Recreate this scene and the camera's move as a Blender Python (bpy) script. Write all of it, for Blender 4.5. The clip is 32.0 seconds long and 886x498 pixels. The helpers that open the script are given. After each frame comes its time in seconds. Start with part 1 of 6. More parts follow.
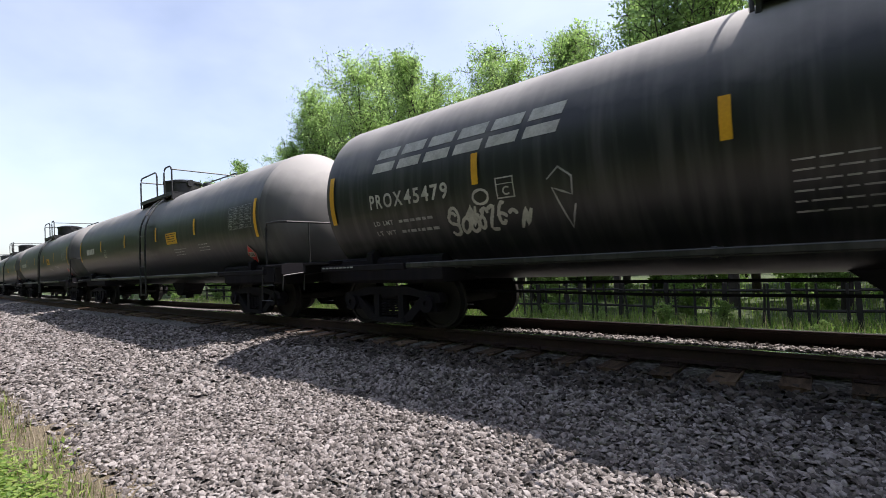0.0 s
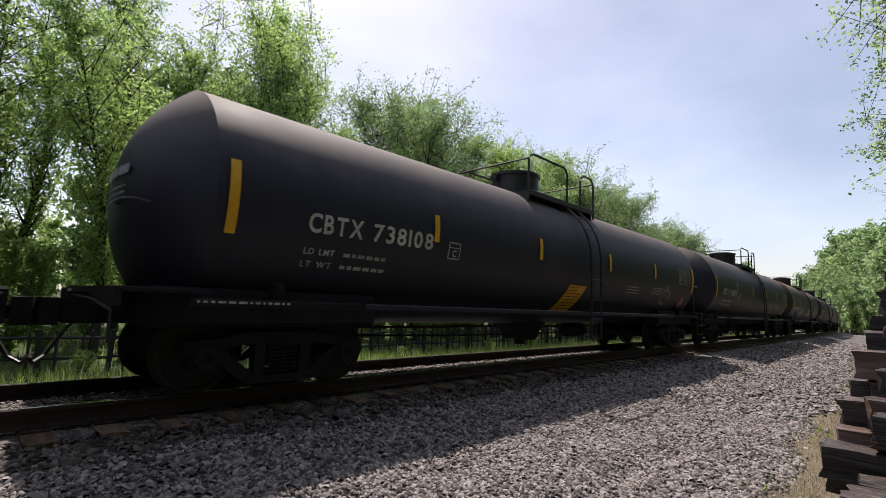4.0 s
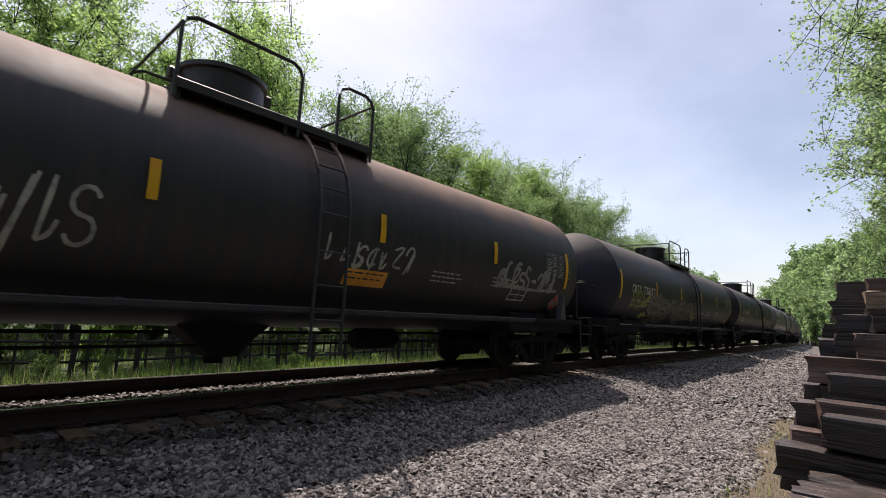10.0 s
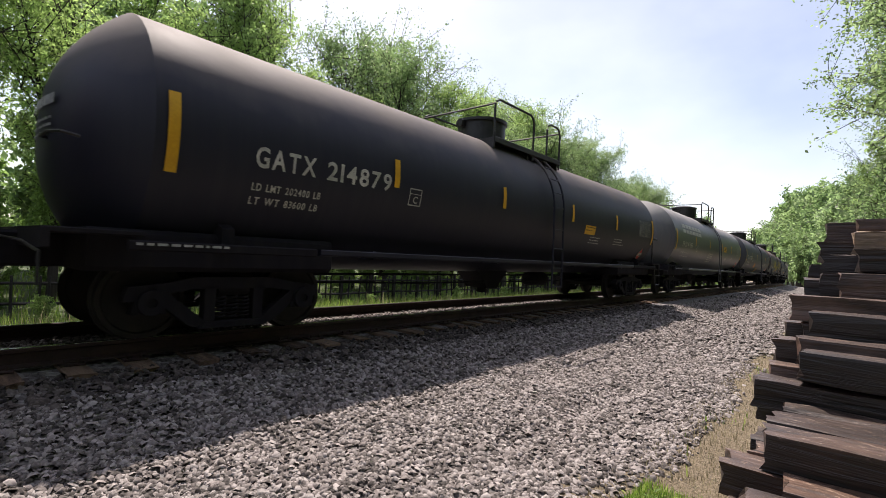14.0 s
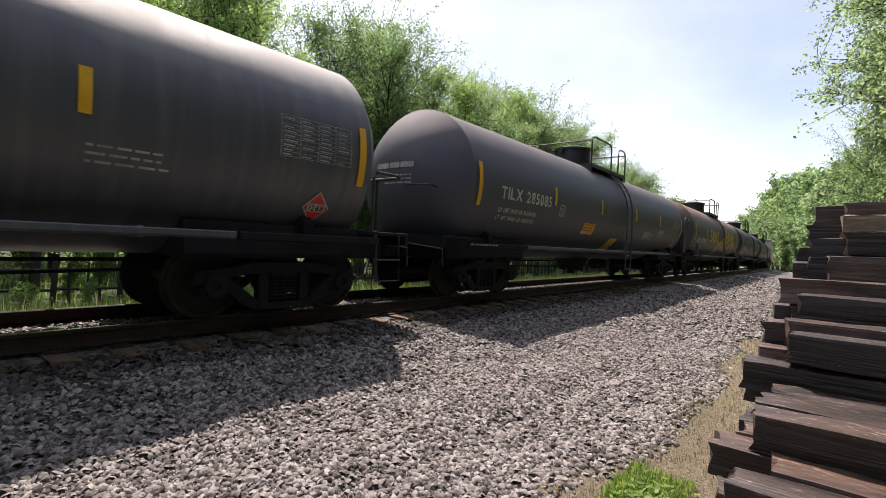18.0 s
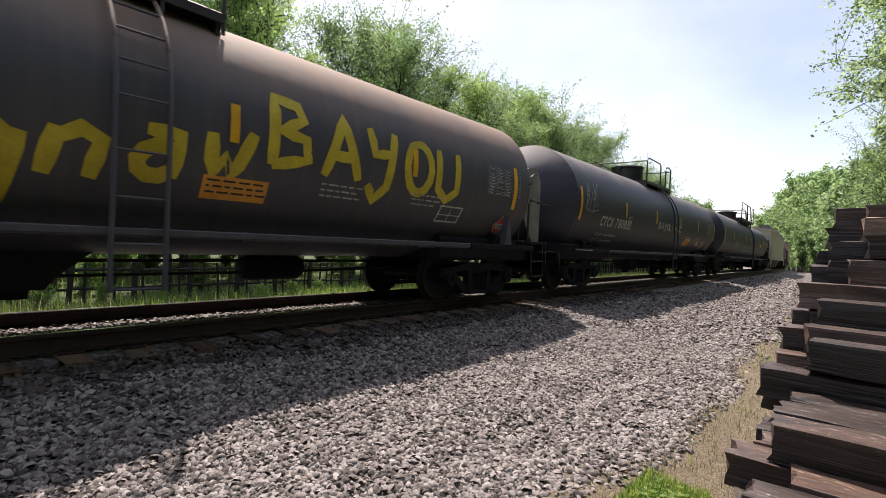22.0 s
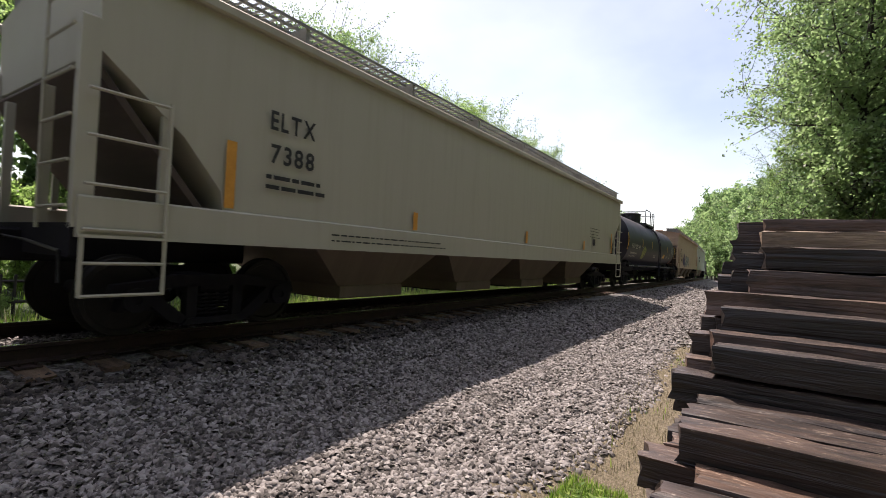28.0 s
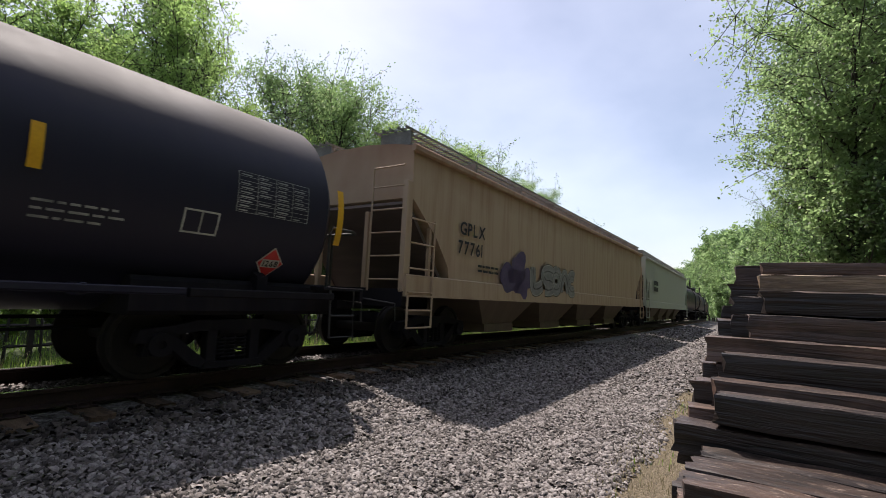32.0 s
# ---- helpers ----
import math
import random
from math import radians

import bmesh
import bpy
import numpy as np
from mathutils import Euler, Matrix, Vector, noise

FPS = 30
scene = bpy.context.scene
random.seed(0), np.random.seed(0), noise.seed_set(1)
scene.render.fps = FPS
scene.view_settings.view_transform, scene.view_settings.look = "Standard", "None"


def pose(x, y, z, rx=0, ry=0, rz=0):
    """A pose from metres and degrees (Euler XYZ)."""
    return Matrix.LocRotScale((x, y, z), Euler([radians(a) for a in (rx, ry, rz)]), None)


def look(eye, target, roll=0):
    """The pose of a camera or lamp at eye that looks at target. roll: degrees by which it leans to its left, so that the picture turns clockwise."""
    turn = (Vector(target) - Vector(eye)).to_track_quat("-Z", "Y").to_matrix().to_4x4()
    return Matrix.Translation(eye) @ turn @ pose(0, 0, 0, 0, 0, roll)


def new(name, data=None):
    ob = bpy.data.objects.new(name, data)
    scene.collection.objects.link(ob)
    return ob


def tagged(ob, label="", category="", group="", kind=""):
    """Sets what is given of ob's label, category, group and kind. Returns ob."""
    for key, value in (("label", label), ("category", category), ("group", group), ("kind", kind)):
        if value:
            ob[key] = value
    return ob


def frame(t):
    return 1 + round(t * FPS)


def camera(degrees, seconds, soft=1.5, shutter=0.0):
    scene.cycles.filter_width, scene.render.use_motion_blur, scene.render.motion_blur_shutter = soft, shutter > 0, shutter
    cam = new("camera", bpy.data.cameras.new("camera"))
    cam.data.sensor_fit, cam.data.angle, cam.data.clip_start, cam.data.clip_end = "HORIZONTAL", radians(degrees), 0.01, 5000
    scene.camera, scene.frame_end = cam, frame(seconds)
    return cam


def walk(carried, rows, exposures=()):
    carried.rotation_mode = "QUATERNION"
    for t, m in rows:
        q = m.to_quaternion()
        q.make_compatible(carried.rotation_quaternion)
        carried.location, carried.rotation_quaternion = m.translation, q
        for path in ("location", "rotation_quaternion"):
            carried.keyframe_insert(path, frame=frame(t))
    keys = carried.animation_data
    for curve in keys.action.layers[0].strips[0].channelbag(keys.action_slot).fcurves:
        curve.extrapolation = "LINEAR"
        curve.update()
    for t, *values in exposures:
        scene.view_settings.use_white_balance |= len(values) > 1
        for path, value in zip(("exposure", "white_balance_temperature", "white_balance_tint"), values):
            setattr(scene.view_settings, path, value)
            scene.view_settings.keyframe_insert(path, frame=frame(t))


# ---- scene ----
FOV = 86.2
cam = camera(FOV, 32.0, soft=0.65, shutter=0.08)
# seconds, x, y, z, yaw, pitch, roll: a phone held by hand, one swing from the left to the right
PATH = [
    (0, -0.116, 0.175, 1.006, 40.51, 1.64, 2.67),
    (0.5, -0.115, 0.169, 1.008, 43.40, 0.77, 2.85),
    (1, -0.113, 0.164, 1.010, 45.28, 0.12, 2.94),
    (1.5, -0.112, 0.158, 1.012, 40.26, 0.64, 2.60),
    (2, -0.249, 0.354, 0.954, 24.06, 2.86, 1.94),
    (2.1, -0.233, 0.271, 0.970, 17.31, 2.43, 2.79),
    (2.2, -0.217, 0.188, 0.986, 8.92, 3.32, 1.18),
    (2.3, -0.201, 0.105, 1.002, 0.62, 3.73, 0.50),
    (2.4, -0.118, 0.074, 1.022, -7.55, 4.11, 0.31),
    (2.5, -0.035, 0.043, 1.042, -15.89, 4.37, 0.02),
    (2.6, 0.048, 0.013, 1.062, -24.67, 5.23, -0.16),
    (3, 0.032, 0.003, 1.062, -41.20, 6.29, -1.64),
    (3.5, 0.013, -0.009, 1.063, -45.01, 6.80, -2.05),
    (5.5, -0.013, 0.059, 1.027, -36.03, 6.93, -2.00),
    (6, -0.012, 0.046, 1.028, -25.50, 8.58, -1.42),
    (6.5, -0.011, 0.032, 1.028, -27.84, 8.90, -1.38),
    (7, -0.010, 0.019, 1.028, -39.06, 8.05, -2.01),
    (7.5, -0.022, 0.008, 1.030, -40.95, 8.01, -2.22),
    (8, -0.033, -0.003, 1.032, -42.53, 7.98, -2.30),
    (8.5, -0.044, -0.013, 1.034, -44.11, 7.99, -2.48),
    (9, -0.048, -0.022, 1.031, -45.48, 8.05, -2.52),
    (9.5, -0.052, -0.031, 1.027, -46.64, 7.95, -2.68),
    (10, -0.055, -0.040, 1.023, -47.79, 7.83, -2.72),
    (10.5, -0.049, -0.040, 1.025, -48.58, 7.27, -2.72),
    (11, -0.042, -0.039, 1.028, -48.81, 5.99, -2.82),
    (11.5, -0.036, -0.038, 1.030, -48.74, 4.45, -2.80),
    (12, -0.029, -0.037, 1.032, -48.49, 3.50, -2.67),
    (12.5, -0.028, -0.036, 1.028, -48.41, 2.72, -2.64),
    (13, -0.027, -0.035, 1.024, -48.50, 2.02, -2.66),
    (13.5, -0.026, -0.034, 1.020, -48.55, 1.40, -2.70),
    (14, -0.025, -0.033, 1.015, -48.48, 0.89, -2.65),
    (14.5, -0.024, -0.031, 1.011, -48.47, 0.47, -2.60),
    (16.5, -0.036, -0.044, 0.996, -48.41, -0.92, -2.63),
    (17, -0.023, -0.031, 0.997, -48.84, -1.07, -2.52),
    (17.5, -0.010, -0.018, 0.997, -49.41, -0.89, -2.65),
    (18, 0.004, -0.005, 0.998, -49.64, -0.72, -2.53),
    (18.5, 0.017, 0.008, 0.999, -50.00, -1.29, -2.68),
    (19, 0.022, 0.006, 1.006, -49.81, -1.57, -2.68),
    (19.5, 0.028, 0.004, 1.013, -49.38, -1.66, -2.52),
    (20, 0.034, 0.001, 1.020, -49.25, -1.81, -2.62),
    (20.5, 0.040, -0.001, 1.027, -49.17, -1.86, -2.56),
    (21, 0.036, 0.004, 1.025, -49.03, -1.75, -2.57),
    (21.5, 0.033, 0.009, 1.024, -48.54, -1.33, -2.63),
    (22, 0.030, 0.013, 1.022, -48.36, -0.81, -2.58),
    (22.5, 0.027, 0.018, 1.021, -48.57, -0.60, -2.54),
    (23, 0.042, 0.008, 1.019, -48.64, -0.59, -2.62),
    (23.5, 0.056, -0.002, 1.018, -48.64, -0.53, -2.55),
    (24, 0.071, -0.012, 1.016, -48.73, -0.42, -2.53),
    (24.5, 0.085, -0.022, 1.015, -48.89, -0.33, -2.57),
    (26.5, 0.070, -0.019, 1.016, -49.33, -0.41, -2.56),
    (27, 0.084, -0.028, 1.021, -49.69, -0.31, -2.54),
    (27.5, 0.097, -0.036, 1.026, -52.51, -0.07, -2.59),
    (28, 0.111, -0.045, 1.031, -55.38, 0.70, -2.74),
    (28.5, 0.102, -0.097, 1.050, -56.92, 1.25, -2.96),
    (29, 0.093, -0.149, 1.070, -57.61, 1.76, -2.94),
    (29.5, 0.096, -0.152, 1.069, -58.13, 2.30, -2.93),
    (30, 0.098, -0.155, 1.068, -57.92, 2.90, -2.95),
    (30.5, 0.092, -0.126, 1.071, -56.59, 3.47, -2.80),
    (31, 0.087, -0.098, 1.074, -54.79, 3.99, -2.85),
    (31.5, 0.121, -0.081, 1.066, -55.69, 5.01, -2.68),
    (32, 0.156, -0.064, 1.058, -55.37, 5.73, -2.61),
]
EXPOSURE = [(0, 0.7, 6250, 16), (1.5, 0.7, 6250, 16), (2.4, 0.6, 6400, 16), (3.5, 0.42, 6700, 17), (5.6, -0.1, 6400, 16), (6.2, -0.07, 6400, 16), (6.8, 0.42, 6650, 16), (7.2, 0.42, 6700, 16), (8, 0.36, 6650, 16), (10.5, 0.3, 6650, 17), (12, 0.4, 6700, 18), (13.5, 0.6, 6750, 18), (16.5, 0.7, 6780, 18), (24.5, 0.7, 6780, 18), (28, 0.72, 6830, 18), (30, 0.62, 6750, 17), (32, 0.38, 6550, 16)]
walk(cam, [(t, pose(x, y, z, 90 + p, r, w)) for t, x, y, z, w, p, r in PATH], EXPOSURE)

# ---- light ----
SUN = Vector((0.49, 1.0, 1.86)).normalized()
world = bpy.data.worlds.new("sky")
scene.world = world
world.use_nodes = True
wn, wl = world.node_tree.nodes, world.node_tree.links
wn.clear()
w_out, w_bg, w_sky = wn.new("ShaderNodeOutputWorld"), wn.new("ShaderNodeBackground"), wn.new("ShaderNodeTexSky")
w_sky.sky_type, w_sky.sun_disc = "NISHITA", False
w_sky.sun_elevation, w_sky.sun_rotation = math.asin(SUN.z), math.atan2(SUN.x, SUN.y)
w_sky.air_density, w_sky.dust_density, w_sky.ozone_density = 1.0, 1.6, 1.0
w_co, w_map, w_no, w_ramp, w_mix = (wn.new("ShaderNodeTexCoord"), wn.new("ShaderNodeMapping"), wn.new("ShaderNodeTexNoise"),
                                   wn.new("ShaderNodeValToRGB"), wn.new("ShaderNodeMix"))
w_mix.data_type, w_mix.blend_type = "RGBA", "ADD"
w_map.inputs["Scale"].default_value = (1.0, 2.2, 4.0)
w_map.inputs["Rotation"].default_value = (0.15, 0.35, 0.5)
w_no.inputs["Scale"].default_value, w_no.inputs["Detail"].default_value, w_no.inputs["Roughness"].default_value = 1.2, 5, 0.5
w_ramp.color_ramp.elements[0].position, w_ramp.color_ramp.elements[1].position = 0.3, 0.75
w_ramp.color_ramp.elements[0].color, w_ramp.color_ramp.elements[1].color = (0.26, 0.26, 0.26, 1), (0.68, 0.68, 0.68, 1)
w_mix.inputs["B"].default_value = (4.4, 4.3, 4.2, 1)
wl.new(w_co.outputs["Generated"], w_map.inputs["Vector"])
wl.new(w_map.outputs["Vector"], w_no.inputs["Vector"])
wl.new(w_no.outputs["Fac"], w_ramp.inputs["Fac"])
wl.new(w_ramp.outputs["Color"], w_mix.inputs["Factor"])
wl.new(w_sky.outputs["Color"], w_mix.inputs["A"])
wl.new(w_mix.outputs["Result"], w_bg.inputs["Color"])
w_bg.inputs["Strength"].default_value = 0.105
wl.new(w_bg.outputs["Background"], w_out.inputs["Surface"])
sun = new("sun", bpy.data.lights.new("sun", "SUN"))
sun.data.energy, sun.data.angle, sun.data.color = 5.0, radians(0.53), (1.0, 0.94, 0.85)
sun.matrix_world = look((0, 0, 40), Vector((0, 0, 40)) - SUN)


# ---- materials ----
def shader(name, colours, rough=0.7, metal=0.0, scale=4.0, fine=60.0, bump=0.3, stretch=(1, 1, 1), spread=(0.35, 0.65), fine_mix=0.35, coords="Object", bump_scale=0.02, island=0.0, objrand=0.0, translucent=0.0, spec=0.5):
    """A surface whose colour wanders between the given colours at a coarse and a fine scale, with relief of the fine scale."""
    m = bpy.data.materials.new(name)
    m.use_nodes = True
    n, l = m.node_tree.nodes, m.node_tree.links
    b = n["Principled BSDF"]
    co, mp = n.new("ShaderNodeTexCoord"), n.new("ShaderNodeMapping")
    mp.inputs["Scale"].default_value = stretch
    l.new(co.outputs[coords], mp.inputs["Vector"])
    a, c = n.new("ShaderNodeTexNoise"), n.new("ShaderNodeTexNoise")
    a.inputs["Scale"].default_value, a.inputs["Detail"].default_value = scale, 5
    c.inputs["Scale"].default_value, c.inputs["Detail"].default_value = fine, 4
    for t in (a, c):
        l.new(mp.outputs["Vector"], t.inputs["Vector"])
    mix = n.new("ShaderNodeMath")
    mix.operation = "MULTIPLY_ADD"
    l.new(c.outputs["Fac"], mix.inputs[0])
    mix.inputs[1].default_value = fine_mix
    sub = n.new("ShaderNodeMath")
    sub.operation = "MULTIPLY_ADD"
    l.new(a.outputs["Fac"], sub.inputs[0])
    sub.inputs[1].default_value, sub.inputs[2].default_value = 1 - fine_mix, 0
    l.new(sub.outputs[0], mix.inputs[2])
    last = mix.outputs[0]
    for amount, out in ((island, "Random Per Island"), (objrand, "Random")):
        if amount:
            src = n.new("ShaderNodeNewGeometry" if out == "Random Per Island" else "ShaderNodeObjectInfo")
            add = n.new("ShaderNodeMath")
            add.operation = "MULTIPLY_ADD"
            l.new(src.outputs[out], add.inputs[0])
            add.inputs[1].default_value = amount
            cen = n.new("ShaderNodeMath")
            cen.operation = "ADD"
            l.new(last, cen.inputs[0])
            cen.inputs[1].default_value = -amount / 2
            l.new(cen.outputs[0], add.inputs[2])
            last = add.outputs[0]
    ramp = n.new("ShaderNodeValToRGB")
    e = ramp.color_ramp.elements
    while len(e) < len(colours):
        e.new(0.5)
    for i, col in enumerate(colours):
        e[i].position = spread[0] + (spread[1] - spread[0]) * i / max(1, len(colours) - 1)
        e[i].color = (*col, 1)
    l.new(last, ramp.inputs["Fac"])
    l.new(ramp.outputs["Color"], b.inputs["Base Color"])
    b.inputs["Roughness"].default_value, b.inputs["Metallic"].default_value = rough, metal
    b.inputs["Specular IOR Level"].default_value = spec
    if bump:
        bp = n.new("ShaderNodeBump")
        bp.inputs["Strength"].default_value, bp.inputs["Distance"].default_value = bump, bump_scale
        l.new(last if fine_mix > 0.3 else c.outputs["Fac"], bp.inputs["Height"])
        l.new(bp.outputs["Normal"], b.inputs["Normal"])
    if translucent:
        tr, ad = n.new("ShaderNodeBsdfTranslucent"), n.new("ShaderNodeMixShader")
        vm = n.new("ShaderNodeVectorMath")
        vm.operation = "MULTIPLY"
        vm.inputs[1].default_value = (2.35, 2.55, 2.25)
        l.new(ramp.outputs["Color"], vm.inputs[0])
        l.new(vm.outputs["Vector"], tr.inputs["Color"])
        ad.inputs["Fac"].default_value = translucent
        l.new(b.outputs["BSDF"], ad.inputs[1])
        l.new(tr.outputs["BSDF"], ad.inputs[2])
        l.new(ad.outputs["Shader"], n["Material Output"].inputs["Surface"])
    return m


def weathered(name, paint, dust_sheen, rough=0.45, low=2.4, high=3.4, streak=0.5, spec=0.5, ends=0.0):
    """Painted steel, dusty from the road and painted with sky sheen on its upper side, with faint streaks down its
    flanks.
    """
    m = bpy.data.materials.new(name)
    m.use_nodes = True
    n, l = m.node_tree.nodes, m.node_tree.links
    b = n["Principled BSDF"]
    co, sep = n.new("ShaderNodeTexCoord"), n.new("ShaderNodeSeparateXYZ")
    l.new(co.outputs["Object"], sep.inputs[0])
    no, st, mp = n.new("ShaderNodeTexNoise"), n.new("ShaderNodeTexNoise"), n.new("ShaderNodeMapping")
    mp.inputs["Scale"].default_value = (5.0, 0.6, 0.35)
    l.new(co.outputs["Object"], mp.inputs["Vector"])
    l.new(mp.outputs["Vector"], st.inputs["Vector"])
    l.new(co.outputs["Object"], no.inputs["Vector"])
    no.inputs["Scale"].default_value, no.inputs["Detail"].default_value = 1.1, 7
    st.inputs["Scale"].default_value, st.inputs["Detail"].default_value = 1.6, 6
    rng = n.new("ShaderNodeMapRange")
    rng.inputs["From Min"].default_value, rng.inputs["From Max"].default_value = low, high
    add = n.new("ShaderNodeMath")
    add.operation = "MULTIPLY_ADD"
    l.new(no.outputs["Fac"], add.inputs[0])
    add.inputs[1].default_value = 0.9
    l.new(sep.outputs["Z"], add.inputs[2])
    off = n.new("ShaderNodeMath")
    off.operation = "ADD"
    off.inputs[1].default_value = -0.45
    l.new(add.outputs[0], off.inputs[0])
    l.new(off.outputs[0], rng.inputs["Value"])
    s2 = n.new("ShaderNodeMapRange")
    s2.inputs["From Min"].default_value, s2.inputs["From Max"].default_value = 0.45, 0.8
    s2.inputs["To Max"].default_value = streak * 0.3
    l.new(st.outputs["Fac"], s2.inputs["Value"])
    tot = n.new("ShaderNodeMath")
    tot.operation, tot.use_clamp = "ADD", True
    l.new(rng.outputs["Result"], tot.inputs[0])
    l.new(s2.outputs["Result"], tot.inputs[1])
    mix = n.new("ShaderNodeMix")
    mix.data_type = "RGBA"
    mix.inputs["A"].default_value, mix.inputs["B"].default_value = (*paint, 1), (*dust_sheen, 1)
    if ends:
        # heads paler: part dusty, part painted sunlight
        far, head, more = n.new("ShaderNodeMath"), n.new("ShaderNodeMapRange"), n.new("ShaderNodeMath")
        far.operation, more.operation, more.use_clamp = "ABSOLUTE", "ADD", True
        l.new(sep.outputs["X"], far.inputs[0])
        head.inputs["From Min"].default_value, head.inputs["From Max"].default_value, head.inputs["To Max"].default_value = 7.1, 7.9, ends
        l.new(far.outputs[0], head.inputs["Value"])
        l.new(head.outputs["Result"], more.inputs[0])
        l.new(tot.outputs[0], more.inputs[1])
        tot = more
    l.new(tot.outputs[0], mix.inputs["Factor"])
    l.new(mix.outputs["Result"], b.inputs["Base Color"])
    r = n.new("ShaderNodeMapRange")
    r.inputs["To Min"].default_value, r.inputs["To Max"].default_value = rough, 0.8
    l.new(tot.outputs[0], r.inputs["Value"])
    l.new(r.outputs["Result"], b.inputs["Roughness"])
    b.inputs["Specular IOR Level"].default_value = spec
    fine = n.new("ShaderNodeTexNoise")
    fine.inputs["Scale"].default_value, fine.inputs["Detail"].default_value = 3.0, 3
    l.new(co.outputs["Object"], fine.inputs["Vector"])
    bp = n.new("ShaderNodeBump")
    bp.inputs["Strength"].default_value, bp.inputs["Distance"].default_value = 0.12, 0.03
    l.new(fine.outputs["Fac"], bp.inputs["Height"])
    l.new(bp.outputs["Normal"], b.inputs["Normal"])
    return m


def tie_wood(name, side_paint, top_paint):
    """Creosoted timber with long splits: sides near-black as in shade, a worn top painted sunlit brown with bleached
    flecks.
    """
    m = bpy.data.materials.new(name)
    m.use_nodes = True
    n, l = m.node_tree.nodes, m.node_tree.links
    b = n["Principled BSDF"]
    co, info, shift, gain = n.new("ShaderNodeTexCoord"), n.new("ShaderNodeObjectInfo"), n.new("ShaderNodeVectorMath"), n.new("ShaderNodeMath")
    gain.operation, shift.operation = "MULTIPLY", "ADD"
    gain.inputs[1].default_value = 9.0
    l.new(info.outputs["Random"], gain.inputs[0])
    l.new(co.outputs["Object"], shift.inputs[0])
    l.new(gain.outputs[0], shift.inputs[1])

    def grain(stretch, size, detail, rough, twist):
        mp, no = n.new("ShaderNodeMapping"), n.new("ShaderNodeTexNoise")
        mp.inputs["Scale"].default_value = stretch
        l.new(shift.outputs[0], mp.inputs["Vector"])
        l.new(mp.outputs["Vector"], no.inputs["Vector"])
        no.inputs["Scale"].default_value, no.inputs["Detail"].default_value = size, detail
        no.inputs["Roughness"].default_value, no.inputs["Distortion"].default_value = rough, twist
        return no.outputs["Fac"]

    def ramp(source, stops):
        r = n.new("ShaderNodeValToRGB")
        e = r.color_ramp.elements
        while len(e) < len(stops):
            e.new(0.5)
        for i, (p, c) in enumerate(stops):
            e[i].position, e[i].color = p, (*c, 1)
        l.new(source, r.inputs["Fac"])
        return r.outputs["Color"]

    def blend(kind, fac, a, c):
        x = n.new("ShaderNodeMix")
        x.data_type, x.blend_type = "RGBA", kind
        for sock, v in (("Factor", fac), ("A", a), ("B", c)):
            if isinstance(v, (int, float)):
                x.inputs[sock].default_value = v
            else:
                l.new(v, x.inputs[sock])
        return x.outputs["Result"]

    broad, fibre, split, fleck = grain((5, 1.3, 5), 1.3, 7, 0.65, 0.5), grain((20, 2.6, 20), 1.3, 6, 0.7, 0.6), grain((11, 0.5, 11), 1.1, 4, 0.6, 0.9), grain((45, 11, 45), 1.2, 5, 0.75, 0.3)

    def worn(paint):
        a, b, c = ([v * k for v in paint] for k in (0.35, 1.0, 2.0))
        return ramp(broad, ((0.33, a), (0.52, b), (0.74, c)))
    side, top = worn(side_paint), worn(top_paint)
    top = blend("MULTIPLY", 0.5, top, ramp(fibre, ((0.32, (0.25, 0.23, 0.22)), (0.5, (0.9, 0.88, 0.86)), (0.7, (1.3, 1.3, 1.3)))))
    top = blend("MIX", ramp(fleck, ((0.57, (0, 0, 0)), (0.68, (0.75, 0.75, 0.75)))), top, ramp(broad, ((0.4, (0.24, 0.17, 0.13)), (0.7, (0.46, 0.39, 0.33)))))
    side = blend("MULTIPLY", 0.4, side, ramp(fibre, ((0.32, (0.2, 0.19, 0.19)), (0.5, (0.9, 0.9, 0.9)), (0.72, (1.6, 1.5, 1.4)))))
    # height mask: painted sunlight on the top, shade on the sides
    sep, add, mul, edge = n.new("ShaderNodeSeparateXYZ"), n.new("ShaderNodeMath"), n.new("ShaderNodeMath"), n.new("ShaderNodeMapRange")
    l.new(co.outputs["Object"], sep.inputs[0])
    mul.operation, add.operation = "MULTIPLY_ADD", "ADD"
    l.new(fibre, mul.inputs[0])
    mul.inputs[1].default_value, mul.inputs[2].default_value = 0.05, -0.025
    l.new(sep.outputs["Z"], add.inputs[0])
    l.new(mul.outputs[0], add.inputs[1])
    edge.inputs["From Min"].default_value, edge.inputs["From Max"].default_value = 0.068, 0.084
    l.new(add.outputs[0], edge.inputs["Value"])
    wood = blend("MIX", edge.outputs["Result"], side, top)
    wood = blend("MULTIPLY", 0.9, wood, ramp(split, ((0.36, (0.05, 0.04, 0.04)), (0.41, (1, 1, 1)))))
    wood = blend("MULTIPLY", 1.0, wood, ramp(info.outputs["Random"], ((0.0, (0.6, 0.58, 0.57)), (0.5, (1, 1, 1)), (1.0, (1.35, 1.25, 1.15)))))
    l.new(wood, b.inputs["Base Color"])
    b.inputs["Roughness"].default_value, b.inputs["Specular IOR Level"].default_value = 0.48, 0.5
    last = None
    for source, strength, deep in ((split, 0.8, 0.03), (fibre, 0.3, 0.01), (fleck, 0.35, 0.006)):
        bp = n.new("ShaderNodeBump")
        bp.inputs["Strength"].default_value, bp.inputs["Distance"].default_value = strength, deep
        l.new(source, bp.inputs["Height"])
        if last is not None:
            l.new(last, bp.inputs["Normal"])
        last = bp.outputs["Normal"]
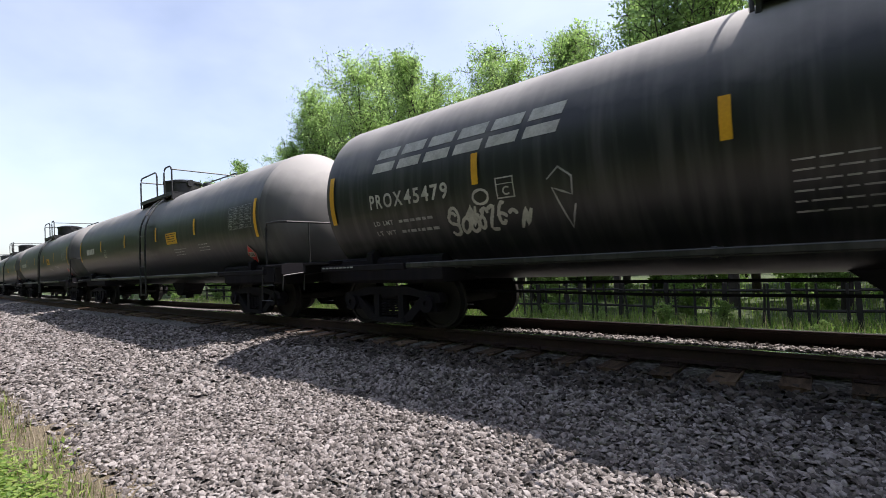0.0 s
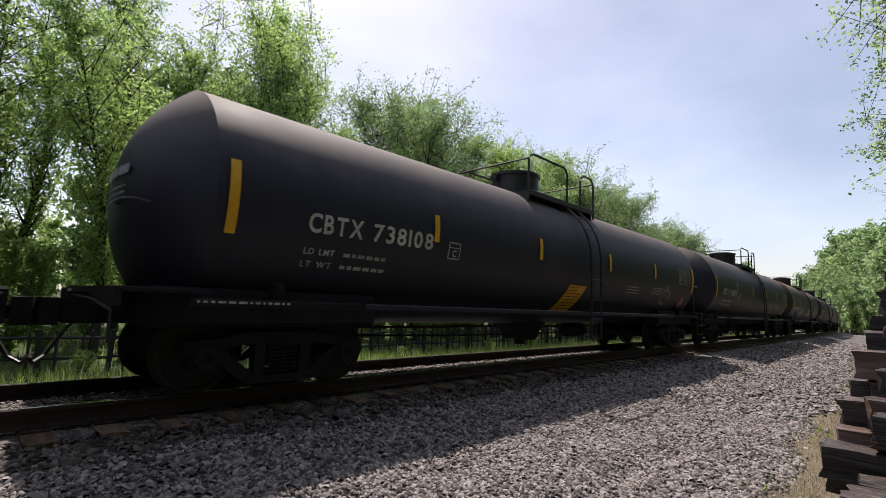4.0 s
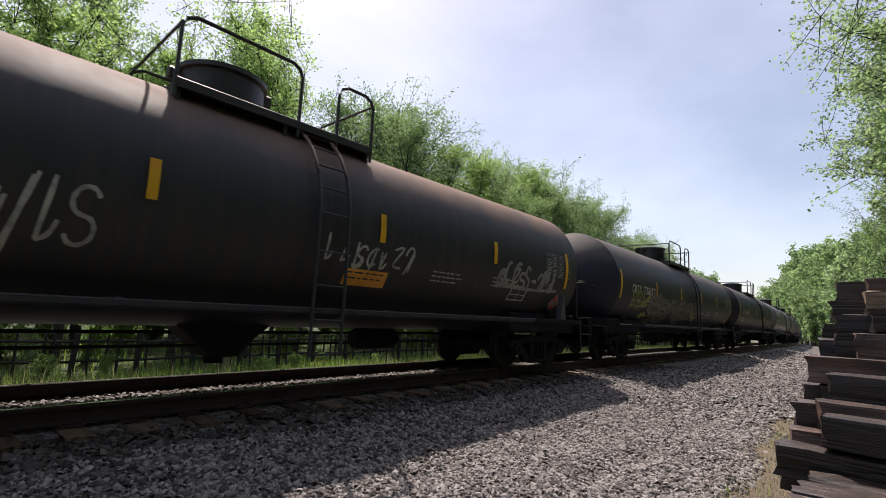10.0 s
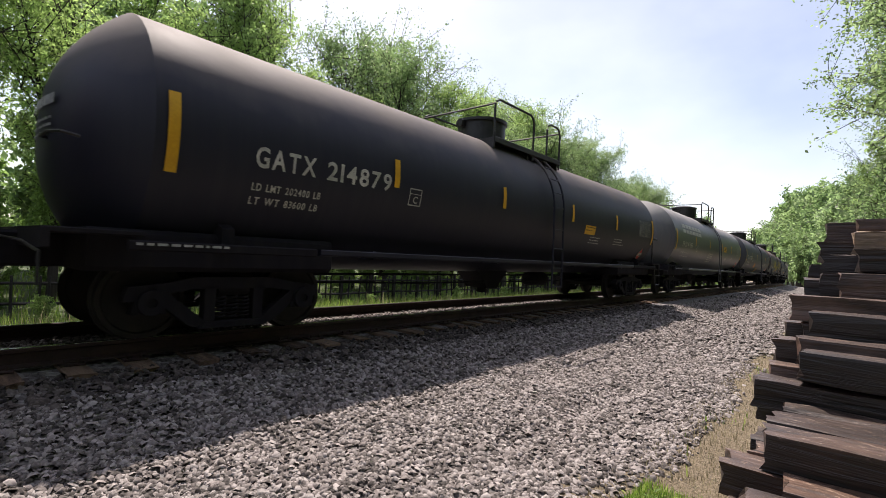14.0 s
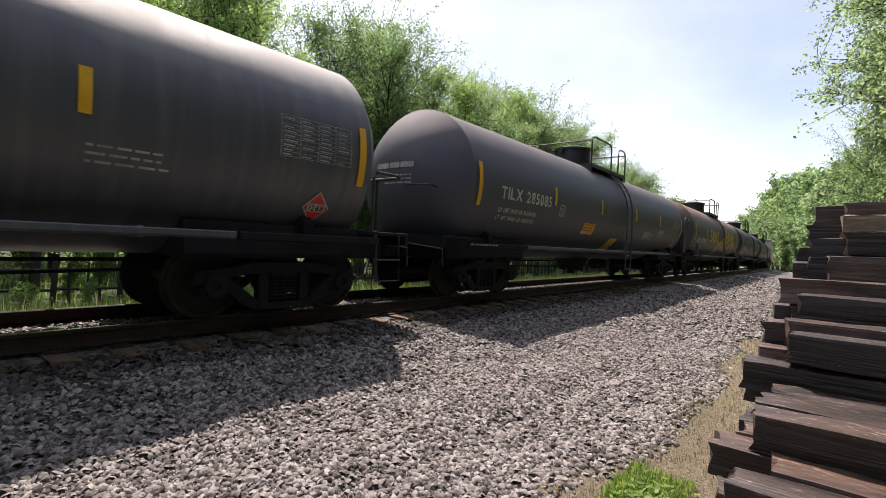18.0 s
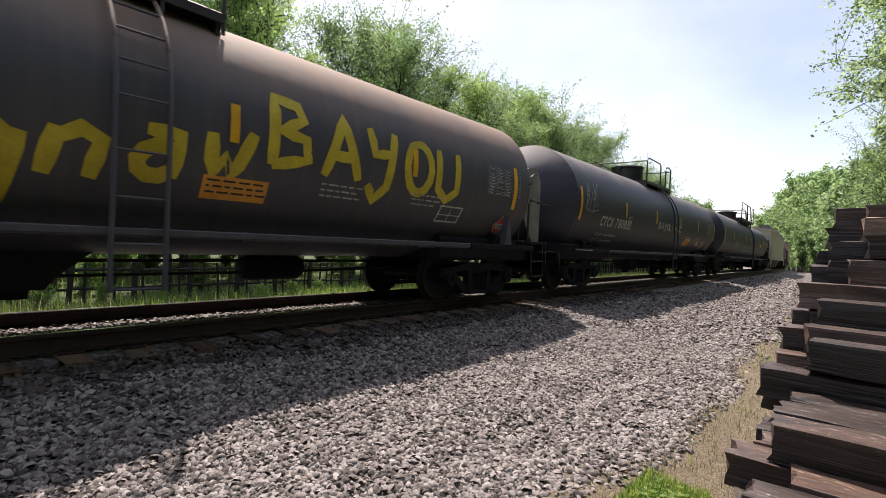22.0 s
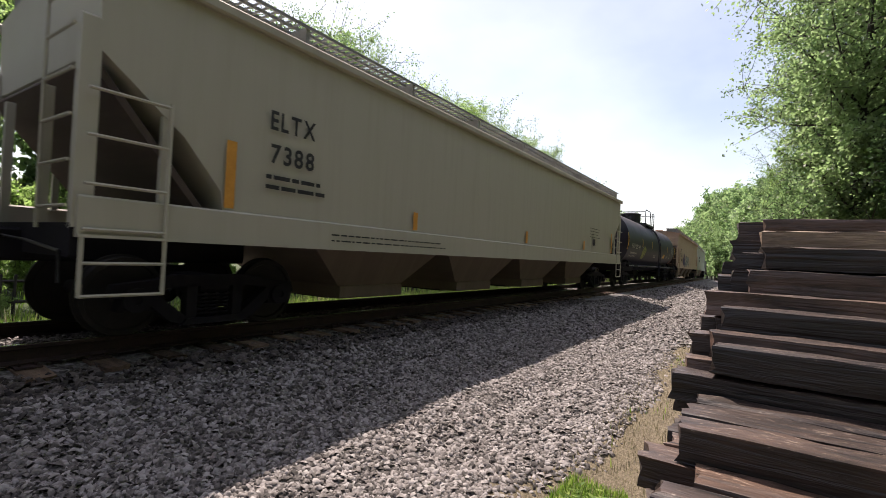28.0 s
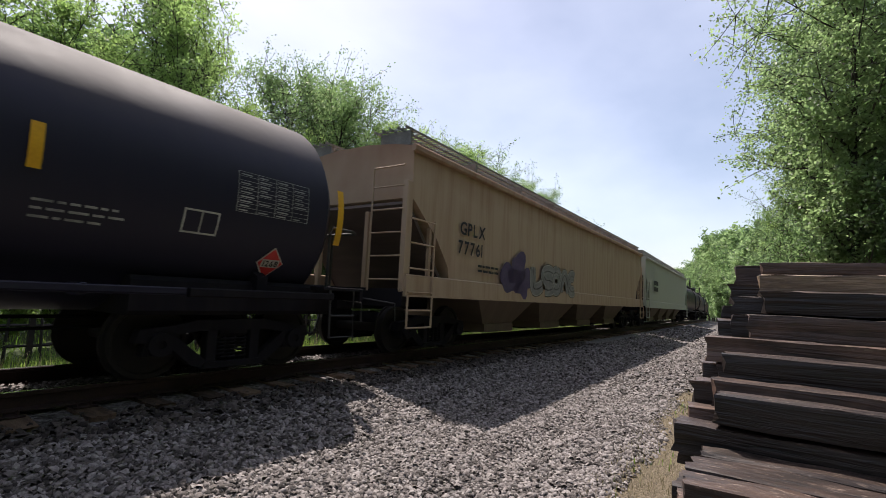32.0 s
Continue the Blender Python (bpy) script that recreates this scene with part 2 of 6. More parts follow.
    l.new(last, b.inputs["Normal"])
    return m


def cells(name, colours, scale):
    """Crushed stone too small to build: a colour for each stone and dark hollows between them."""
    m = bpy.data.materials.new(name)
    m.use_nodes = True
    n, l = m.node_tree.nodes, m.node_tree.links
    b = n["Principled BSDF"]
    co, vo, no = n.new("ShaderNodeTexCoord"), n.new("ShaderNodeTexVoronoi"), n.new("ShaderNodeTexNoise")
    l.new(co.outputs["Object"], vo.inputs["Vector"])
    l.new(co.outputs["Object"], no.inputs["Vector"])
    vo.inputs["Scale"].default_value = scale
    no.inputs["Scale"].default_value, no.inputs["Detail"].default_value = 0.9, 6
    sep, mul, add = n.new("ShaderNodeSeparateColor"), n.new("ShaderNodeMath"), n.new("ShaderNodeMath")
    l.new(vo.outputs["Color"], sep.inputs[0])
    mul.operation, add.operation = "MULTIPLY_ADD", "MULTIPLY_ADD"
    l.new(sep.outputs[0], mul.inputs[0])
    mul.inputs[1].default_value, mul.inputs[2].default_value = 0.55, 0.05
    l.new(no.outputs["Fac"], add.inputs[0])
    add.inputs[1].default_value = 0.4
    l.new(mul.outputs[0], add.inputs[2])
    ramp = n.new("ShaderNodeValToRGB")
    e = ramp.color_ramp.elements
    while len(e) < len(colours):
        e.new(0.5)
    for i, col in enumerate(colours):
        e[i].position, e[i].color = 0.05 + 0.9 * i / (len(colours) - 1), (*col, 1)
    l.new(add.outputs[0], ramp.inputs["Fac"])
    l.new(ramp.outputs["Color"], b.inputs["Base Color"])
    b.inputs["Roughness"].default_value = 0.9
    bp = n.new("ShaderNodeBump")
    bp.invert = True
    bp.inputs["Strength"].default_value, bp.inputs["Distance"].default_value = 1.0, 0.035
    l.new(vo.outputs["Distance"], bp.inputs["Height"])
    l.new(bp.outputs["Normal"], b.inputs["Normal"])
    return m


GRAVEL = shader("crushed_stone", [(0.03, 0.025, 0.022), (0.108, 0.093, 0.086), (0.195, 0.172, 0.163), (0.3, 0.274, 0.262)], 0.85, scale=5, fine=40, bump=0.6, bump_scale=0.02, fine_mix=0.6, island=0.6, spread=(0.22, 0.78))
def ground_mix(gravel, dry, soil):
    """Gravel, dry verge and grass soil on one sheet, with ragged borders where one runs into the next."""
    n, l = gravel.node_tree.nodes, gravel.node_tree.links
    out = n["Material Output"]
    last = n["Principled BSDF"].outputs["BSDF"]
    co, no = n.new("ShaderNodeTexCoord"), n.new("ShaderNodeTexNoise")
    no.inputs["Scale"].default_value, no.inputs["Detail"].default_value, no.inputs["Roughness"].default_value = 3.0, 8, 0.7
    l.new(co.outputs["Object"], no.inputs["Vector"])
    for field, colours, size in (("dry_cover", dry, 40), ("soil_cover", soil, 16)):
        at, add, rng = n.new("ShaderNodeAttribute"), n.new("ShaderNodeMath"), n.new("ShaderNodeMapRange")
        at.attribute_name = field
        add.operation = "ADD"
        l.new(at.outputs["Fac"], add.inputs[0])
        l.new(no.outputs["Fac"], add.inputs[1])
        rng.inputs["From Min"].default_value, rng.inputs["From Max"].default_value = 0.92, 1.08
        l.new(add.outputs[0], rng.inputs["Value"])
        fine, ramp, bsdf, bp = n.new("ShaderNodeTexNoise"), n.new("ShaderNodeValToRGB"), n.new("ShaderNodeBsdfPrincipled"), n.new("ShaderNodeBump")
        fine.inputs["Scale"].default_value, fine.inputs["Detail"].default_value, fine.inputs["Roughness"].default_value = size, 7, 0.75
        l.new(co.outputs["Object"], fine.inputs["Vector"])
        e = ramp.color_ramp.elements
        e.new(0.5)
        for i, col in enumerate(colours):
            e[i].position, e[i].color = 0.35 + 0.15 * i, (*col, 1)
        l.new(fine.outputs["Fac"], ramp.inputs["Fac"])
        l.new(ramp.outputs["Color"], bsdf.inputs["Base Color"])
        bsdf.inputs["Roughness"].default_value = 0.95
        bp.inputs["Strength"].default_value, bp.inputs["Distance"].default_value = 1.0, 0.03
        l.new(fine.outputs["Fac"], bp.inputs["Height"])
        l.new(bp.outputs["Normal"], bsdf.inputs["Normal"])
        mix = n.new("ShaderNodeMixShader")
        l.new(rng.outputs["Result"], mix.inputs["Fac"])
        l.new(last, mix.inputs[1])
        l.new(bsdf.outputs["BSDF"], mix.inputs[2])
        last = mix.outputs["Shader"]
    l.new(last, out.inputs["Surface"])
    return gravel


GROUND = cells("gravel_ground", [(0.02, 0.018, 0.016), (0.08, 0.072, 0.068), (0.17, 0.158, 0.15), (0.28, 0.265, 0.255)], 21)
ground_mix(GROUND, [(0.08, 0.062, 0.038), (0.17, 0.136, 0.086), (0.28, 0.228, 0.158)], [(0.016, 0.026, 0.008), (0.04, 0.062, 0.016), (0.075, 0.1, 0.03)])
STEEL_RAIL = shader("rusty_rail", [(0.014, 0.007, 0.006), (0.038, 0.018, 0.014)], 0.8, 0.0, scale=6, fine=50, bump=0.2)
RAIL_TOP = shader("polished_rail_head", [(0.45, 0.45, 0.46), (0.62, 0.62, 0.63)], 0.22, 1.0, scale=3, fine=40, bump=0.03)
TIE_TRACK = shader("weathered_tie", [(0.04, 0.024, 0.015), (0.12, 0.075, 0.048), (0.2, 0.135, 0.09)], 0.9, scale=3, fine=40, stretch=(6, 1, 6), bump=0.6, objrand=0.3)
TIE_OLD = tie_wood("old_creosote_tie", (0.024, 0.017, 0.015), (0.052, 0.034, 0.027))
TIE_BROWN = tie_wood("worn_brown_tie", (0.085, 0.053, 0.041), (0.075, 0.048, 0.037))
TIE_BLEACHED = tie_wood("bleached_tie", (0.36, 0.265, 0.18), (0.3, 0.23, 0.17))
# brownish ballast by the rail, coloured dark for the shade under the cars
SHADED_STONE = shader("shaded_stone", [(0.012, 0.009, 0.008), (0.035, 0.027, 0.023), (0.07, 0.056, 0.048), (0.12, 0.1, 0.09)], 0.85, scale=5, fine=40, bump=0.6, bump_scale=0.02, fine_mix=0.6, island=0.6, spread=(0.22, 0.78))
BARK = shader("bark", [(0.02, 0.016, 0.013), (0.06, 0.05, 0.042)], 0.95, scale=3, fine=20, stretch=(1, 1, 0.2), bump=0.8)
LEAF_A = shader("spring_leaves", [(0.088, 0.132, 0.042), (0.14, 0.195, 0.066), (0.19, 0.25, 0.095)], 0.5, scale=0.4, fine=3, bump=0, island=0.35, objrand=0.25, translucent=0.72, spec=0.5)
LEAF_B = shader("darker_leaves", [(0.07, 0.108, 0.046), (0.112, 0.158, 0.07), (0.155, 0.2, 0.1)], 0.42, scale=0.4, fine=3, bump=0, island=0.35, objrand=0.25, translucent=0.68, spec=0.6)
GRASS = shader("green_grass", [(0.07, 0.13, 0.016), (0.125, 0.21, 0.03), (0.22, 0.27, 0.07)], 0.7, scale=0.8, fine=5, bump=0, island=0.5, translucent=0.35)
STRAW = shader("dry_grass", [(0.11, 0.09, 0.05), (0.2, 0.17, 0.105), (0.3, 0.26, 0.175)], 0.8, scale=1.5, fine=8, bump=0, island=0.6, translucent=0.2)
FENCE = shader("dark_stained_wood", [(0.008, 0.007, 0.006), (0.02, 0.017, 0.014)], 0.7, scale=4, fine=30, bump=0.3)
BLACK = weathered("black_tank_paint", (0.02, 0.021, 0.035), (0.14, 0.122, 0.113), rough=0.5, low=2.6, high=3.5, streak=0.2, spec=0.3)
# the next three carry lens haze, painted into lighter flanks
HAZED_SLATE = weathered("hazed_slate_tank_paint", (0.068, 0.071, 0.092), (0.15, 0.136, 0.142), rough=0.5, low=2.6, high=3.5, streak=0.25, spec=0.35)
HAZED_ASH = weathered("hazed_ash_tank_paint", (0.068, 0.072, 0.092), (0.34, 0.33, 0.32), rough=0.36, low=2.6, high=3.45, spec=0.5, ends=0.3)
HAZED_UMBER = weathered("hazed_umber_stained_tank_paint", (0.066, 0.068, 0.086), (0.25, 0.18, 0.14), rough=0.5, low=2.4, high=3.3, streak=0.5, spec=0.35)
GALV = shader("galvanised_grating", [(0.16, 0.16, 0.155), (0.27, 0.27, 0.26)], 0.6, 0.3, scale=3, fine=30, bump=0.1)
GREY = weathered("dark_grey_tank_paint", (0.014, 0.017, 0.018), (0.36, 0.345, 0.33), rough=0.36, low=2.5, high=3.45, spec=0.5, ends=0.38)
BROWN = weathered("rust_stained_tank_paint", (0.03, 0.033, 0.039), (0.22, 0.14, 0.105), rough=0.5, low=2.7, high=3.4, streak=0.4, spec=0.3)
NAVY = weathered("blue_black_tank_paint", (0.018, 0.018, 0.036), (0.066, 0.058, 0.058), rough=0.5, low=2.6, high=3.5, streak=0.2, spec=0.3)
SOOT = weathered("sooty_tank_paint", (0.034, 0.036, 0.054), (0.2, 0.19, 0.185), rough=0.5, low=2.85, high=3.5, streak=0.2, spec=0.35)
BEIGE = weathered("beige_hopper_paint", (0.44, 0.415, 0.335), (0.36, 0.32, 0.24), rough=0.55, low=3.2, high=4.6, streak=1.0)
TAN = weathered("tan_hopper_paint", (0.46, 0.345, 0.24), (0.27, 0.14, 0.085), rough=0.6, low=3.0, high=4.3, streak=1.6)
PALE = weathered("pale_green_hopper_paint", (0.42, 0.46, 0.40), (0.34, 0.33, 0.27), rough=0.55, low=3.2, high=4.6)
UNDER = weathered("grimy_underframe", (0.015, 0.014, 0.018), (0.034, 0.03, 0.029), rough=0.85, streak=1.2, spec=0.15)
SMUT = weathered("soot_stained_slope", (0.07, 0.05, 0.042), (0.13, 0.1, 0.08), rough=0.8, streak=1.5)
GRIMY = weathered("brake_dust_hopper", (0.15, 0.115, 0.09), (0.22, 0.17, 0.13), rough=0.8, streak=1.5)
RAILING = shader("black_handrail_paint", [(0.012, 0.012, 0.013), (0.03, 0.03, 0.03)], 0.5, scale=5, fine=30, bump=0.1)
WHEEL = shader("wheel_steel", [(0.006, 0.005, 0.005), (0.016, 0.013, 0.011)], 0.75, 0.0, scale=6, fine=40, bump=0.15)
YELLOW = shader("yellow_reflective_tape", [(0.62, 0.32, 0.008), (0.8, 0.45, 0.015)], 0.5, scale=3, fine=40, bump=0.05)
YELLOW_SPRAY = shader("yellow_spray_paint", [(0.45, 0.34, 0.02), (0.62, 0.5, 0.04)], 0.6, scale=4, fine=30, bump=0.05)
WHITE = shader("worn_white_stencil", [(0.34, 0.34, 0.31), (0.6, 0.6, 0.56)], 0.7, scale=6, fine=40, bump=0.03)
SPRAY = shader("white_spray_paint", [(0.2, 0.21, 0.21), (0.5, 0.51, 0.5)], 0.7, scale=4, fine=20, bump=0.03)
SILVER = shader("silver_spray_paint", [(0.16, 0.165, 0.17), (0.3, 0.3, 0.3)], 0.6, scale=4, fine=20, bump=0.03)
FADED = shader("faded_silver_paint", [(0.08, 0.078, 0.077), (0.17, 0.166, 0.163)], 0.7, scale=3, fine=20, bump=0.03)
TEAL = shader("teal_spray_paint", [(0.06, 0.2, 0.2), (0.12, 0.36, 0.34)], 0.7, scale=4, fine=20, bump=0.03)
GREENISH = shader("lime_spray_paint", [(0.2, 0.23, 0.06), (0.34, 0.37, 0.13)], 0.7, scale=3, fine=20, bump=0.03)
ORANGE = shader("orange_sign", [(0.6, 0.25, 0.03), (0.75, 0.36, 0.06)], 0.6, scale=4, fine=30, bump=0.03)
RED = shader("red_placard", [(0.5, 0.02, 0.02), (0.62, 0.05, 0.045)], 0.5, scale=5, fine=40, bump=0.02)
INK = shader("black_stencil", [(0.015, 0.015, 0.015), (0.04, 0.04, 0.04)], 0.7, scale=6, fine=40, bump=0.02)
PURPLE = shader("purple_spray_paint", [(0.06, 0.045, 0.1), (0.11, 0.08, 0.16)], 0.7, scale=3, fine=20, bump=0.02)


# ---- mesh tools ----
class Geo:
    """Collects vertices and faces of one part."""

    def __init__(self):
        self.v, self.f = [], []

    def add(self, verts, faces):
        k = len(self.v)
        self.v += [tuple(p) for p in verts]
        self.f += [tuple(i + k for i in q) for q in faces]
        return self

    def box(self, x, y, z, sx, sy, sz, bevel=0.0, turn=None):
        """A box round (x, y, z), with its edges along x cut off when bevel is given."""
        a, b, c = sx / 2, sy / 2, sz / 2
        e = min(bevel, b * 0.9, c * 0.9)
        if e:
            ring = [(-b + e, -c), (b - e, -c), (b, -c + e), (b, c - e), (b - e, c), (-b + e, c), (-b, c - e), (-b, -c + e)]
        else:
            ring = [(-b, -c), (b, -c), (b, c), (-b, c)]
        n = len(ring)
        pts = [Vector((s * a, p, q)) for s in (-1, 1) for p, q in ring]
        if turn:
            pts = [turn @ p for p in pts]
        faces = [tuple(range(n))[::-1], tuple(range(n, 2 * n))] + [(i, (i + 1) % n, n + (i + 1) % n, n + i) for i in range(n)]
        return self.add([p + Vector((x, y, z)) for p in pts], faces)

    def tube(self, path, radius, sides=8, cap=True):
        """A round bar along a path of points; radius may be a list."""
        path = [Vector(p) for p in path]
        rad = radius if isinstance(radius, (list, tuple)) else [radius] * len(path)
        verts, faces = [], []
        up = Vector((0, 0, 1))
        for i, p in enumerate(path):
            d = (path[min(i + 1, len(path) - 1)] - path[max(i - 1, 0)]).normalized()
            u = d.cross(up if abs(d.z) < 0.9 else Vector((1, 0, 0))).normalized()
            w = u.cross(d)
            for k in range(sides):
                a = 2 * math.pi * k / sides
                verts.append(p + (u * math.cos(a) + w * math.sin(a)) * rad[i])
        for i in range(len(path) - 1):
            for k in range(sides):
                j = (k + 1) % sides
                faces.append((i * sides + k, i * sides + j, (i + 1) * sides + j, (i + 1) * sides + k))
        if cap:
            faces += [tuple(range(sides))[::-1], tuple(range((len(path) - 1) * sides, len(path) * sides))]
        return self.add(verts, faces)

    def lathe(self, profile, axis="x", sides=48, at=(0, 0, 0)):
        """Turns a profile of (along, radius) round an axis."""
        verts, faces = [], []
        for s, r in profile:
            for k in range(sides):
                a = 2 * math.pi * k / sides
                p, q = r * math.cos(a), r * math.sin(a)
                v = {"x": (s, p, q), "y": (p, s, q), "z": (p, q, s)}[axis]
                verts.append((v[0] + at[0], v[1] + at[1], v[2] + at[2]))
        for i in range(len(profile) - 1):
            for k in range(sides):
                j = (k + 1) % sides
                faces.append((i * sides + k, (i + 1) * sides + k, (i + 1) * sides + j, i * sides + j))
        n = len(profile) - 1
        faces += [tuple(range(sides)), tuple(range(n * sides, (n + 1) * sides))[::-1]]
        return self.add(verts, faces)

    def prism(self, outline, y0, y1, plane="xz"):
        """An outline drawn in a plane and drawn out between two values of the third axis."""
        n = len(outline)
        put = {"xz": lambda a, b, c: (a, c, b), "xy": lambda a, b, c: (a, b, c), "yz": lambda a, b, c: (c, a, b)}[plane]
        verts = [put(a, b, y) for y in (y0, y1) for a, b in outline]
        faces = [tuple(range(n)), tuple(range(n, 2 * n))[::-1]] + [(i, n + i, n + (i + 1) % n, (i + 1) % n) for i in range(n)]
        return self.add(verts, faces)

    def mesh(self, name, material, smooth=35):
        me = bpy.data.meshes.new(name)
        me.from_pydata(self.v, [], self.f)
        bm = bmesh.new()
        bm.from_mesh(me)
        bmesh.ops.recalc_face_normals(bm, faces=bm.faces)
        bm.to_mesh(me)
        bm.free()
        me.materials.append(material)
        if smooth:
            me.polygons.foreach_set("use_smooth", [True] * len(me.polygons))
            me.set_sharp_from_angle(angle=radians(smooth))
        return me


SHARED = {}


def part(name, geo, material, parent=None, label="", key=None, smooth=35, at=None):
    """Links one mesh object under a thing or a part. With a key the mesh is built once and shared."""
    if key is not None and key in SHARED:
        me = SHARED[key]
    else:
        if callable(geo):
            geo = geo()
        me = geo.mesh(name, material, smooth) if isinstance(geo, Geo) else geo
        if key is not None:
            SHARED[key] = me
    ob = new(name, me)
    if parent is not None:
        ob.parent = parent
    if at is not None:
        ob.matrix_basis = at
    if material is not None and me.materials and me.materials[0] != material:
        ob.material_slots[0].link = "OBJECT"
        ob.material_slots[0].material = material
    if label:
        tagged(ob, label)
    return ob


def arrays(name, verts, faces, material, smooth=False):
    """A mesh out of numpy arrays: verts (n, 3), faces (m, 3 or 4)."""
    me = bpy.data.meshes.new(name)
    k = faces.shape[1]
    me.vertices.add(len(verts))
    me.vertices.foreach_set("co", np.ascontiguousarray(verts, dtype=np.float32).ravel())
    me.loops.add(faces.size)
    me.loops.foreach_set("vertex_index", np.ascontiguousarray(faces, dtype=np.int32).ravel())
    me.polygons.add(len(faces))
    me.polygons.foreach_set("loop_start", np.arange(0, faces.size, k, dtype=np.int32))
    me.update(calc_edges=True)
    me.validate()
    if smooth:
        me.polygons.foreach_set("use_smooth", [True] * len(me.polygons))
    me.materials.append(material)
    return me


# ---- the line of the track ----
NEAR_RAIL = 5.717
MID = NEAR_RAIL + 0.755
CURVE_L, CURVE_R = 0.00084, 0.00091


def line(s):
    """Middle of the track at s metres along it: x, y, z of the rail heads, and the heading in radians."""
    k = CURVE_L if s < 0 else CURVE_R
    drop = -0.00004 * s * s if s < 0 else -0.00009 * s * s
    drop = max(drop, -4.5)
    return math.sin(k * s) / k, MID + (1 - math.cos(k * s)) / k, drop, k * s


def line_y(x):
    k = np.where(x < 0, CURVE_L, CURVE_R)
    a = np.clip(k * x, -0.85, 0.85)
    return MID + (1 - np.sqrt(1 - a * a)) / k


def line_z(x):
    return np.maximum(np.where(x < 0, -0.00004, -0.00009) * x * x, -4.5)


# ---- ground ----
def profile(d, x):
    """Height of the ground below the rail heads, d metres from the middle of the track (towards the trees positive)."""
    z = np.interp(d, [-80, -12, -6.2, -4.6, -3.3, -1.9, -1.35, -0.9, 0.3, 1.35, 1.9, 3.2, 5.0, 8, 14, 40, 90],
                  [-0.2, -0.35, -0.52, -0.52, -0.48, -0.27, -0.25, -0.225, -0.185, -0.19, -0.24, -0.62, -0.78, -0.85, -0.8, -0.4, 1.0])
    return z


def rough_noise(x, y):
    return 0.02 * np.sin(x * 1.7 + np.sin(y * 2.3)) * np.sin(y * 2.9 + 1.3 * np.sin(x * 0.7)) + 0.012 * np.sin(x * 5.1 + 2 * np.sin(y * 3.7)) * np.sin(y * 6.3 + x)


def ground_z(x, y):
    d = y - line_y(x)
    flat = np.clip((np.abs(d) - 1.2) / 0.8, 0, 1)
    rut = -0.035 * np.exp(-((d + 4.35) / 0.16) ** 2) - 0.03 * np.exp(-((d + 5.75) / 0.2) ** 2)
    return profile(d, x) + line_z(x) + (rough_noise(x, y) + rut) * flat


def spread_axis(inner, step, far, grow=1.22):
    out, p, s = list(np.arange(0, inner + 1e-6, step)), inner, step
    while p < far:
        s *= grow
        p += s
        out.append(p)
    return np.array(out)


def build_ground():
    ax = spread_axis(16, 0.16, 4000)
    xs = np.concatenate([-ax[:0:-1], ax])
    ds = np.concatenate([-spread_axis(9, 0.12, 4000)[:0:-1], spread_axis(9, 0.12, 4000)])
    X, Dd = np.meshgrid(xs, ds, indexing="ij")
    Y = line_y(np.clip(X, -700, 700)) + Dd
    Z = ground_z(np.clip(X, -700, 700), line_y(np.clip(X, -700, 700)) + np.clip(Dd, -80, 90))
    n, m = X.shape
    idx = np.arange(n * m).reshape(n, m)
    quads = np.stack([idx[:-1, :-1], idx[1:, :-1], idx[1:, 1:], idx[:-1, 1:]], -1).reshape(-1, 4)
    me = arrays("ground", np.stack([X, Y, Z], -1).reshape(-1, 3), quads, GROUND, True)
    # grass behind the track, a dry verge beside the gravel road and grass past it
    edge = -5.12 + 0.12 * np.sin(X * 0.9) + 0.1 * np.sin(X * 2.7)
    dry = np.clip(0.5 - (Dd - edge) / 0.5, 0, 1)
    soil = np.clip(np.maximum(0.5 + (Dd - 3.0 - 0.25 * np.sin(X * 1.3)) / 0.8, 0.5 + (-8.0 + 0.4 * np.sin(X * 0.6) - Dd) / 1.0), 0, 1)
    for field, values in (("dry_cover", dry), ("soil_cover", soil)):
        me.attributes.new(field, "FLOAT", "POINT").data.foreach_set("value", values.ravel().astype(np.float32))
    return tagged(new("ground", me), "grey crushed stone road beside grass verges", "ground", kind="structure")


build_ground()


